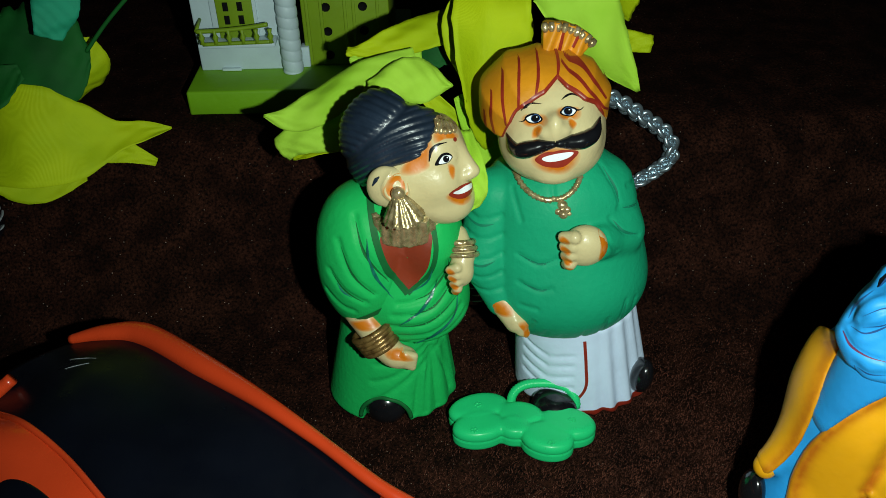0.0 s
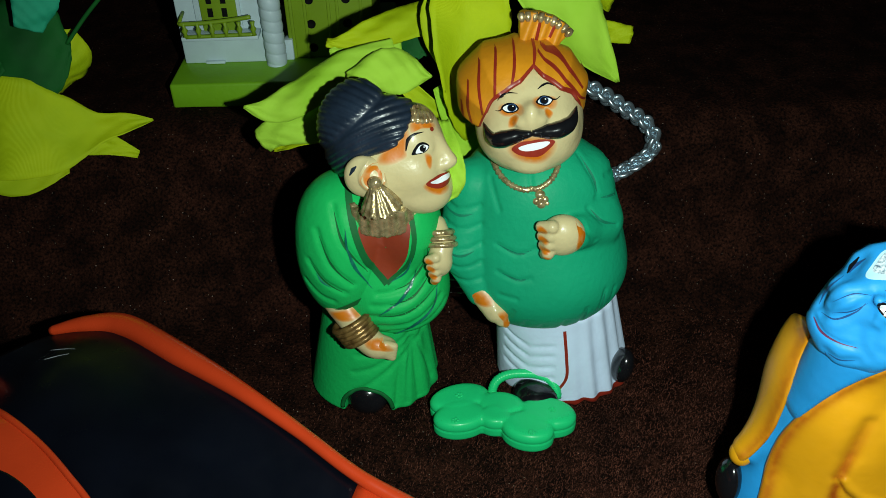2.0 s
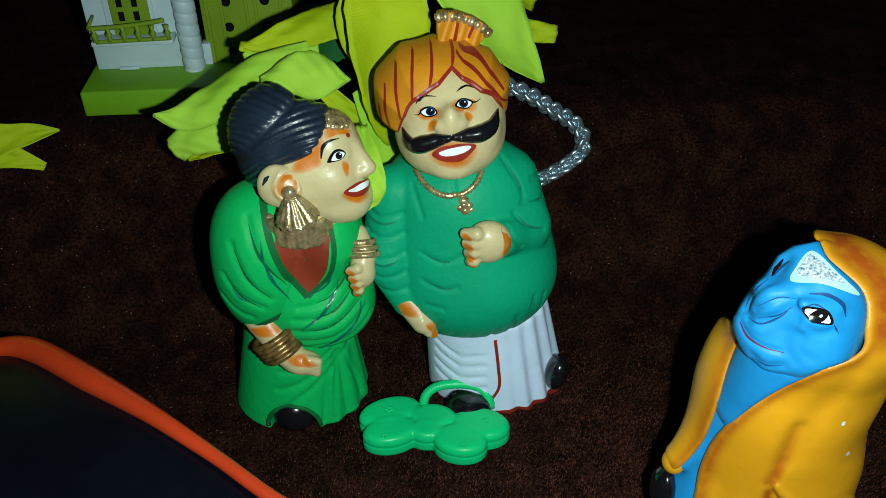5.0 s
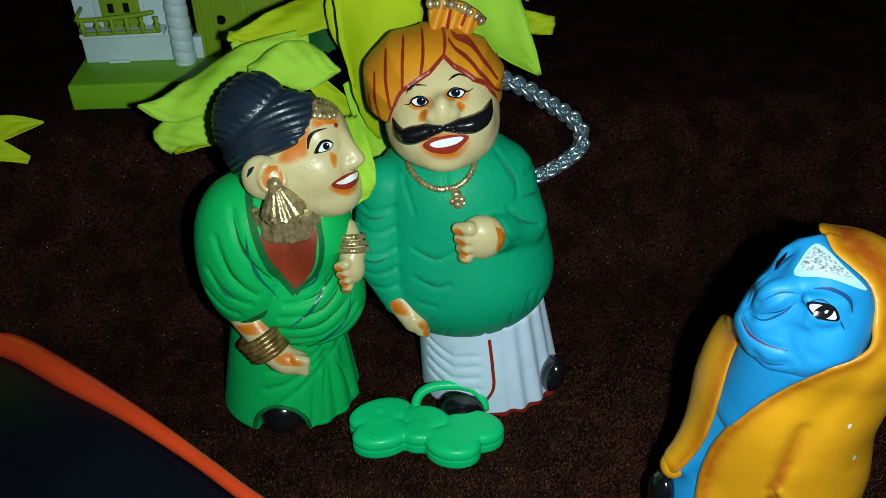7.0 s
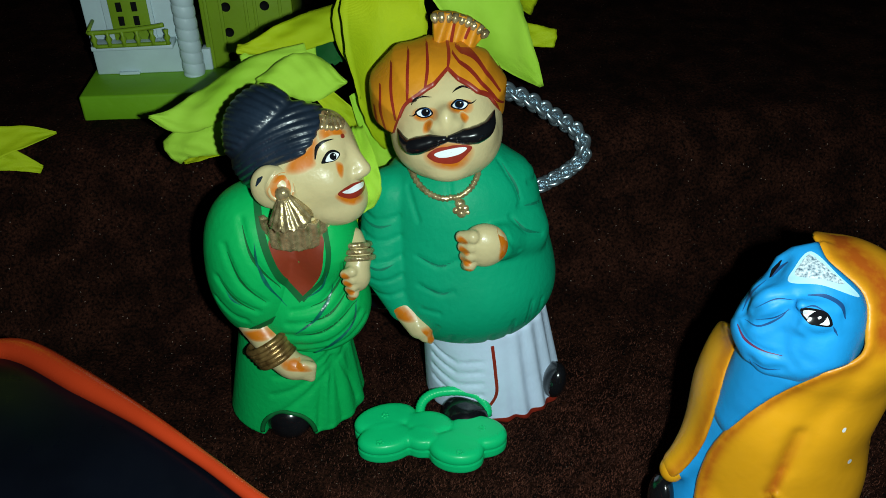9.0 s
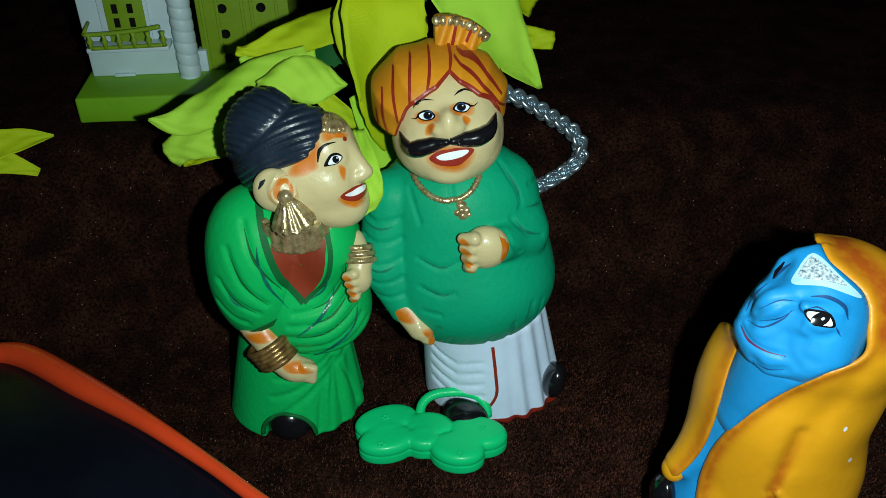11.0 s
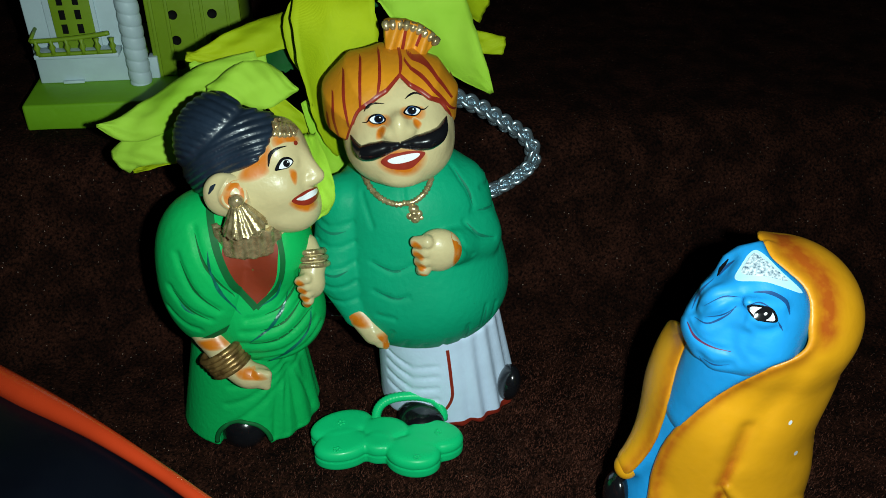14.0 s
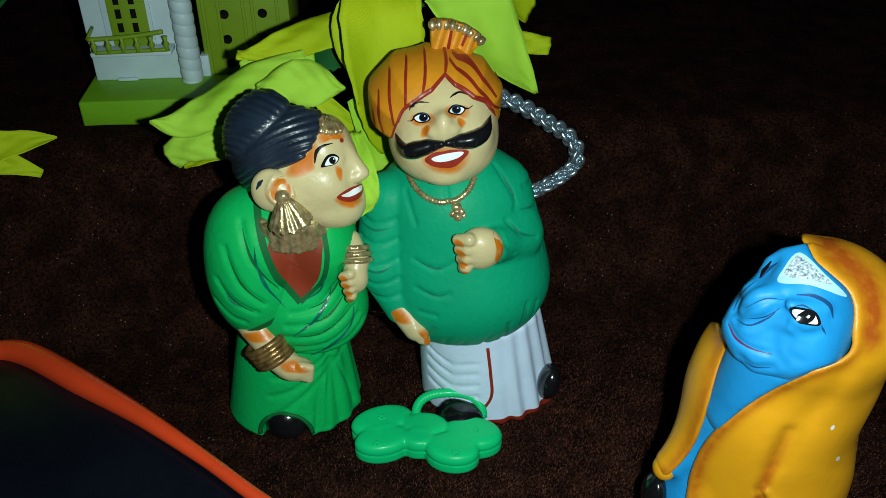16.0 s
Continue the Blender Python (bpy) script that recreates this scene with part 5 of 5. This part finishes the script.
# ---- plastic house on the covered step ----
def build_house():
    home = holder("toy_house", (-0.075, 0.40, 0.071), "lime and white plastic toy house with balcony", "toy house")
    fig = Figure()
    box(fig, (-115, 364, 71), (-14, 462, 83), LIME, 1.2)
    part("plinth", fig, home, "lime green plastic plinth")
    fig = Figure()
    box(fig, (-108, 371, 83), (-67, 376, 150), HOUSE_WHITE)
    box(fig, (-108, 376.2, 83), (-103, 436, 150), HOUSE_WHITE)
    box(fig, (-98, 369.4, 83.2), (-89, 371.2, 84.4), HOUSE_WHITE, 0.2)
    part("front_wall", fig, home, "grey-white plastic front wall")
    fig = Figure()
    box(fig, (-99, 369.8, 95), (-78, 371.0, 150), HOUSE_WHITE, 0.3)
    door = part("balcony_door", fig, home)
    fig = Figure()
    box(fig, (-96, 368.8, 99), (-79.5, 369.7, 149), OLIVE, 0.3)
    panel = part("panel", fig, door, "olive plastic door panel")
    # square holes: black plates on the uncut panel, their dark inside only coloured
    for x in (-91.5, -85.0):
        for k in range(6):
            fig = Figure()
            box(fig, (x - 1.2, 368.3, 106.5 + 6.2 * k), (x + 1.2, 368.75, 110.6 + 6.2 * k), HOLE_SHADE, 0.1)
            part("square_hole_patch", fig, door)
    fig = Figure()
    box(fig, (-105, 361, 98), (-70, 370.9, 100), HOUSE_WHITE, 0.4)
    part("balcony_floor", fig, home)
    rail = Figure()
    top = np.stack([np.linspace(-104.5, -72, 24), 360.8 + 0 * np.linspace(0, 1, 24), 106.5 + 2.6 * np.linspace(0, 1, 24) ** 2], 1)
    rail.tube(top, 1.0, OLIVE, 8)
    bottom = np.stack([np.linspace(-102.5, -71, 16), np.full(16, 360.8), np.linspace(100.3, 100.9, 16)], 1)
    rail.tube(bottom, 0.9, OLIVE, 8)
    rail.tube([(-104.5, 360.8, 106.5), (-104.5, 365, 107.5), (-104.5, 370.5, 108.5)], 0.8, OLIVE, 8)
    balcony = part("balcony_rail", rail, home, "olive plastic balcony rail")
    for k in range(6):
        x = -102.5 + 6.2 * k
        fig = Figure()
        fig.tube([(x, 360.8, 100.5), (x, 360.8, 102), (x, 360.8, 103.5), (x, 360.8, 105), (x, 360.8, 107)], (1.3, 0.8, 1.5, 0.7, 1.2), OLIVE, 8)
        part("baluster", fig, balcony)
    fig = Figure()
    zs = np.linspace(83.1, 150, 260)
    ph = np.arange(260)
    V, F, sides = [], [], 24
    for j, z in enumerate(zs):
        for i in range(sides):
            a = 2 * math.pi * i / sides
            r = 4.4 + 0.5 * abs(math.sin((z - 84) * 0.6 + 0.5 * math.cos(a))) ** 0.5
            V.append((-64.2 + r * math.cos(a), 368.5 + r * math.sin(a), z))
    F = [(j * sides + i, j * sides + (i + 1) % sides, (j + 1) * sides + (i + 1) % sides, (j + 1) * sides + i) for j in range(len(zs) - 1) for i in range(sides)]
    F.append(tuple(range(sides))[::-1])
    fig.add(V, F, HOUSE_WHITE)
    part("ringed_column", fig, home, "grey-white ringed plastic column")
    fig = Figure()
    box(fig, (-60.5, 372, 83), (-56.5, 378, 93), HOUSE_WHITE, 0.4)
    part("column_foot", fig, home)
    fig = Figure()
    box(fig, (-58.5, 374, 83.1), (-18, 378, 150), OLIVE)
    wall = part("side_wall", fig, home, "olive plastic wall with round holes")
    for x in (-56.5, -50, -39, -35, -24):
        fig = Figure()
        box(fig, (x, 373.2, 83.2), (x + 1.4, 374.2, 149), OLIVE, 0.2)
        part("rib", fig, wall)
    fig = Figure()
    box(fig, (-22, 378.2, 83.1), (-18, 436, 150), OLIVE)
    part("end_wall", fig, home)
    # round holes: black discs on the uncut wall in place of shaded openings
    for x in (-47, -30):
        for k in range(6):
            fig = Figure()
            a = np.linspace(0, 2 * math.pi, 20, endpoint=False)
            c = (x, 373.6, 88.2 + 11.6 * k)
            V = [(c[0] + 2.1 * math.cos(t), c[1] + dy, c[2] + 2.1 * math.sin(t)) for dy in (0, 0.6) for t in a]
            F = [tuple(range(20)), tuple(range(39, 19, -1))] + [(i, (i + 1) % 20, 20 + (i + 1) % 20, 20 + i) for i in range(20)]
            fig.add(V, F, HOLE_SHADE)
            part("round_hole_patch", fig, wall)
    fig = Figure()
    box(fig, (-112, 366, 150.1), (-14, 442, 156), LIME, 1)
    part("roof", fig, home)
    for child in home.children:
        if child.name != "plinth":
            child.location += Vector((-0.004, 0.016, 0))


# ---- cloth plants in striped vases ----
def leaf_surface(fig, spine, width, side, mat, cup=0.15, wave=0.0, fold=0.0, twist=0.0, fray=0.02, n=36, m=13, seed=0):
    """A stiff cloth petal: spine line, widths along it, cupped across, with a thin edge."""
    c = curve(np.array(spine, float), n)
    t = np.gradient(c, axis=0)
    t /= np.linalg.norm(t, axis=1)[:, None]
    s = np.linspace(0, 1, n)
    w2 = curve(np.array([(0, x) for x in width], float), n)[:, 1]
    wd = np.maximum(w2, 0.3)
    rng = random.Random(seed)
    ph = rng.uniform(0, 6)
    top, bot = [], []
    for i in range(n):
        sd = np.array(side, float)
        sd = sd - (sd @ t[i]) * t[i]
        sd /= np.linalg.norm(sd)
        nr = np.cross(sd, t[i])
        a = twist * s[i]
        sd, nr = math.cos(a) * sd + math.sin(a) * nr, math.cos(a) * nr - math.sin(a) * sd
        for j in range(m):
            k = 2 * j / (m - 1) - 1
            edge = 1 + 0.035 * math.sin(9 * s[i] + 2.5 * k + ph) + rng.uniform(-fray, fray) * abs(k) ** 3 + (0.07 * ((s[i] * 17.5) % 1) * abs(k) ** 6 if fray > 0.05 else 0)
            h = cup * wd[i] * (k * k) + wave * math.sin(7 * s[i] + ph + 1.5 * k) * abs(k) + fold * wd[i] * abs(k) + 0.3 * math.sin(14 * s[i] + 4 * k + ph) + 0.22 * math.sin(31 * s[i] - 7 * k + 2 * ph)
            p = c[i] + sd * k * wd[i] * edge + nr * h
            top.append(p + nr * 0.16)
            bot.append(p - nr * 0.16)
    F = []
    N = n * m
    for i in range(n - 1):
        for j in range(m - 1):
            q = (i * m + j, i * m + j + 1, (i + 1) * m + j + 1, (i + 1) * m + j)
            F.append(q)
            F.append(tuple(N + x for x in q[::-1]))
    rim = [i * m for i in range(n)] + [(n - 1) * m + j for j in range(1, m)] + [i * m + m - 1 for i in range(n - 2, -1, -1)] + [j for j in range(m - 2, 0, -1)]
    for a, b in zip(rim, rim[1:] + rim[:1]):
        F.append((a, b, N + b, N + a))
    fig.add(np.array(top + bot), F, mat)


def petal(home, name, spine, width, side, mat, label="", **more):
    fig = Figure()
    leaf_surface(fig, spine, width, side, mat, **more)
    ob = part(name, fig, home, label)
    uv = ob.data.uv_layers.new(name="UVMap")
    n, m = 36, 13
    for loop in ob.data.loops:
        k = loop.vertex_index % (n * m)
        uv.data[loop.index].uv = (0.05 * (k // m) / n * 1.6, 0.05 * (k % m) / m)
    return ob


def stem(home, pts, radius=1.3):
    fig = Figure()
    fig.tube(curve(np.array(pts, float), 24), radius, LEAF, 8)
    part("stem", fig, home)


def vase(home, x, y, z, r, top):
    fig = Figure()
    prof = [(0.1, z + 0.5), (r * 0.8, z), (r, z + 6), (r * 1.05, z + 0.4 * (top - z)), (r * 0.9, top - 5), (r, top), (r * 0.85, top - 0.5), (r * 0.75, z + 8), (0.1, z + 8)]
    lathe(fig, (x, y), prof, VASE_BLACK)
    ob = part("vase", fig, home, "glossy black vase with silver stripes")
    rng = random.Random(int(x))
    fig = Figure()
    for k in range(int((top - z) / 4)):
        zz = z + 4 + 4 * k
        rr = float(np.interp(zz, [z, z + 6, z + 0.4 * (top - z), top - 5, top], [r * 0.8, r, r * 1.05, r * 0.9, r])) + 0.15
        for q in range(9):
            a0 = rng.uniform(0, 2 * math.pi)
            arc = rng.uniform(0.3, 0.8)
            fig.tube([(x + rr * math.cos(a), y + rr * math.sin(a), zz + rng.uniform(-0.1, 0.1)) for a in np.linspace(a0, a0 + arc, 8)], (0.05, 0.4, 0.5, 0.05), SILVER, 6)
    part("silver_stripes", fig, ob)


def build_plant_middle():
    gz = ground_height(14, 306)
    home = holder("cloth_flower_plant", (0.014, 0.306, gz * 0.001), "artificial plant, yellow-green cloth petals, behind the figurine pair", "artificial plant")
    vase(home, 14, 306, gz, 15, 86)
    stem(home, [(14, 306, 60), (12, 306, 100), (14, 305, 128)])
    f, b = (0, -0.6, 0.8), (0, -0.8, -0.6)
    petal(home, "petal", [(-8, 294, 127.5), (-24, 292, 123.5), (-35, 290, 118), (-47, 289, 110.6), (-56, 289, 107), (-64.5, 289, 108.5)], (4, 5.5, 6.5, 6.5, 4.5, 0.5), (0.3, 0.5, 0.8), PETAL_PALE, cup=-0.3, wave=0.9, seed=1)
    petal(home, "petal", [(-8, 296, 104), (-24, 292, 103), (-38, 290, 100.5), (-50, 290, 98.5), (-57, 291, 95.5), (-61.5, 292, 92)], (5, 7, 7, 6, 5.4, 5), (0.2, 0.55, 0.85), PETAL_PALE, cup=-0.3, wave=0.9, twist=0.4, seed=2)
    petal(home, "petal", [(-18, 292, 94), (-30, 291, 97), (-42, 291, 95), (-52, 293, 90), (-57, 295, 87)], (3, 4.5, 4, 2.5, 1), (0.25, 0.55, 0.85), PETAL, cup=0.3, wave=0.6, twist=-0.3, seed=14)
    petal(home, "petal", [(5, 288, 119), (-4, 286, 122), (-14, 284, 124), (-25, 284, 121.5)], (0.5, 7.5, 7, 2), (0.2, 0.55, 0.8), PETAL_PALE, cup=-0.35, wave=0.7, seed=3)
    petal(home, "petal", [(-20, 288, 121), (-27, 287, 117), (-32, 287, 112), (-37, 288, 105)], (2, 5, 5, 3), (0.5, 0.45, 0.7), PETAL, cup=-0.2, wave=0.5, seed=19)
    petal(home, "petal", [(14, 303, 138), (3, 303, 136), (-8, 304, 132.5), (-19, 305, 128.5), (-29, 306, 125.6), (-34, 307, 125)], (5, 6.5, 6.5, 5, 2.2, 1.8), (0.25, 0.55, 0.85), PETAL, cup=-0.25, wave=1.2, seed=4)
    petal(home, "petal", [(-6, 305, 124), (-16, 304, 124), (-26, 305, 122.5), (-33, 306, 121)], (3, 3.6, 3, 1.5), (0.25, 0.55, 0.85), PETAL_PALE, cup=0.2, wave=0.8, seed=15)
    petal(home, "petal", [(24, 302, 152), (18.5, 291, 143), (19, 286, 128), (22, 285, 110), (26, 287, 96), (29, 289, 84)], (9, 14, 14, 12, 9, 3), (0.97, 0.2, 0.1), PETAL, cup=-0.3, wave=2.6, fray=0.03, seed=5)
    petal(home, "petal", [(22, 304, 151), (13, 297, 145), (9, 292, 134), (12, 290, 116)], (5, 8, 6, 1.5), (0.95, 0.3, 0.1), PETAL, cup=0.35, wave=1.6, twist=0.5, seed=6)
    petal(home, "petal", [(-8, 296, 116), (2.6, 292, 105), (9.9, 291, 94.5), (14.2, 290, 84)], (2.5, 3.8, 4.2, 2.5), (0.8, 0.3, 0.5), PETAL, cup=-0.3, wave=0.7, seed=16)
    petal(home, "petal", [(7, 290, 114), (13, 287, 103), (18, 285, 92), (20, 284, 80)], (2, 5, 6, 4), (0.9, 0.2, 0.35), PETAL_PALE, cup=-0.2, wave=0.8, seed=7)
    petal(home, "petal", [(8, 286, 88), (10, 276, 80), (11, 272, 72), (10, 271, 64)], (4, 6, 7, 3), (0.95, 0.2, 0.2), PETAL, cup=-0.2, wave=0.8, seed=17)
    petal(home, "petal", [(8.4, 262, 115), (10.4, 250, 109), (10.6, 247, 102), (9.4, 246, 96.5), (7.6, 246, 93)], (2, 4, 4.6, 4, 1.5), (0.95, 0.2, 0.2), PETAL_PALE, cup=-0.2, wave=0.3, seed=31)
    petal(home, "petal", [(38, 302, 150), (50, 298, 142), (61, 297, 128), (75, 299, 109.5)], (8, 12, 10, 0.6), (0.75, 0.5, 0.6), PETAL_PALE, cup=-0.25, wave=1.3, seed=8)
    petal(home, "petal", [(48, 312, 131), (60, 312, 130), (70, 314, 124.5), (82.5, 316, 121)], (4, 6, 4.4, 3.2), (0.15, 0.58, 0.82), PETAL, cup=0.25, wave=0.7, seed=9)
    petal(home, "petal", [(36, 310, 142), (52, 312, 149), (64, 315, 145), (74, 320, 132)], (6, 11, 11, 4), (0.2, 0.58, 0.8), PETAL, cup=-0.3, wave=1.2, seed=10)
    petal(home, "petal", [(30, 312, 150), (46, 316, 156), (58, 322, 152), (66, 328, 142)], (5, 9, 9, 3), (0.3, 0.58, 0.8), PETAL_PALE, cup=0.2, wave=1.0, seed=18)
    petal(home, "leaf", [(12, 310, 122), (2, 309, 126), (-8, 310, 124), (-18, 314, 117)], (4, 8, 9, 4), (0.2, 0.5, 0.9), LEAF, "dark green cloth leaf", fray=0.06, cup=0.15, wave=0.5, seed=11)
    petal(home, "leaf", [(24, 314, 148), (4, 318, 154), (-14, 324, 152), (-30, 332, 144)], (5, 10, 10, 4), (0.2, 0.5, 0.9), LEAF, "dark green cloth leaf", fray=0.06, cup=0.15, wave=0.5, seed=12)
    petal(home, "leaf", [(30, 314, 142), (44, 320, 152), (60, 326, 154)], (5, 10, 5), (0.2, 0.5, 0.9), LEAF, "dark green cloth leaf", fray=0.06, cup=0.15, wave=0.5, seed=13)


def build_plant_left():
    gz = ground_height(-209, 320)
    home = holder("cloth_flower_plant", (-0.209, 0.320, gz * 0.001), "artificial plant, broad yellow-green petals and dark leaves, beside the toy house", "artificial plant")
    vase(home, -209, 320, gz, 15, 84)
    stem(home, [(-209, 320, 50), (-202, 324, 90), (-188, 326, 114)])
    stem(home, [(-136, 320, 122), (-125.5, 322, 133.4), (-112, 323, 146)], 0.8)
    petal(home, "petal", [(-190, 318, 92), (-176, 307, 94), (-162, 303, 95), (-148, 304, 92), (-137, 308, 90.5), (-128, 311, 90), (-118, 313, 91), (-108, 315, 91)], (5, 17, 20, 17, 12.5, 6.5, 4.2, 0.4), (-0.02, 0.58, 0.8), PETAL, cup=-0.2, wave=1.6, seed=21)
    petal(home, "petal", [(-190, 322, 88), (-180, 314, 78), (-166, 312, 70), (-148, 316, 70)], (6, 11, 10, 3), (0.4, 0.55, 0.8), PETAL, cup=-0.15, wave=0.9, seed=22)
    petal(home, "petal", [(-150, 314, 87), (-138, 313, 84), (-128, 313, 81.5), (-116.5, 313, 76.5)], (6, 6, 4.4, 1.6), (0.3, 0.5, 0.8), PETAL, cup=-0.25, wave=0.8, seed=23)
    petal(home, "petal", [(-152, 330, 95), (-145, 328, 103), (-140, 328, 112), (-139, 330, 124)], (5, 9, 9, 3), (0.75, 0.4, 0.4), PETAL, cup=-0.2, wave=0.9, seed=24)
    petal(home, "petal", [(-196, 308, 100), (-188, 300, 108), (-182, 298, 118), (-177, 302, 134)], (4, 10, 10, 3), (0.8, 0.3, 0.2), PETAL, cup=-0.3, wave=1.0, seed=25)
    petal(home, "leaf", [(-184, 326, 118), (-172, 319, 120), (-160, 317, 121), (-148, 317, 121), (-139, 318, 120), (-134.5, 319, 119.5)], (8, 17, 21, 20, 14, 3), (-0.1, 0.5, 0.9), LEAF, "dark green cloth leaf", fray=0.06, cup=0.12, wave=1.6, seed=26)
    petal(home, "leaf", [(-200, 314, 96), (-186, 309, 105), (-172, 308, 112), (-158, 310, 119)], (4, 8, 9, 3), (0.2, 0.55, 0.8), LEAF, "dark green cloth leaf", fray=0.06, cup=-0.25, wave=1.2, seed=27)
    petal(home, "leaf", [(-182, 322, 106), (-168, 316, 108), (-158, 315, 106), (-150, 316, 103)], (4, 7, 6, 1), (0.1, 0.55, 0.8), LEAF, "dark green cloth leaf", fray=0.06, cup=0.2, wave=1.0, seed=29)
    petal(home, "leaf", [(-139, 318, 152), (-140, 315, 144), (-142.5, 313, 137), (-145, 312, 131)], (8, 8.5, 7, 5), (0.8, 0.3, 0.4), TEAL, "teal cloth leaf", cup=0.15, wave=0.6, seed=28)


# ---- steel-grey chain looped behind the pair ----
def build_chain():
    path = curve(np.array([(60, 326, 98.4), (74.4, 328, 91), (86.4, 330, 82), (96.2, 332, 74), (100.4, 331, 66.8), (99.8, 331.7, 60), (93.1, 330, 54.8), (84.2, 327.2, 51.4), (73.5, 323.5, 49)], float), 200)
    seg = np.concatenate([[0], np.cumsum(np.linalg.norm(np.diff(path, axis=0), axis=1))])
    home = holder("curb_chain", (0.08, 0.33, 0.046), "grey metal curb chain looped behind the turbaned figurine", "chain")
    n = int(seg[-1] / 3.1)
    for k in range(n):
        at = np.array([np.interp((k + 0.5) * seg[-1] / n, seg, path[:, i]) for i in range(3)])
        ah = np.array([np.interp((k + 0.9) * seg[-1] / n, seg, path[:, i]) for i in range(3)])
        t = (ah - at) / (np.linalg.norm(ah - at) + 1e-9)
        s = np.cross(t, (0, -0.8, 0.6))
        s /= np.linalg.norm(s)
        nr = np.cross(s, t)
        roll = radians(38 if k % 2 else -38)
        s, nr = math.cos(roll) * s + math.sin(roll) * nr, math.cos(roll) * nr - math.sin(roll) * s
        a = np.linspace(0, 2 * math.pi, 25)
        ring = [at + 3.0 * math.cos(q) * (t + 0.45 * s) + 2.5 * math.sin(q) * s for q in a]
        fig = Figure()
        fig.tube(ring, 1.2, STEEL, 8)
        part("link", fig, home)


build_handbag()
build_car()
build_house()
build_plant_middle()
build_plant_left()
build_chain()
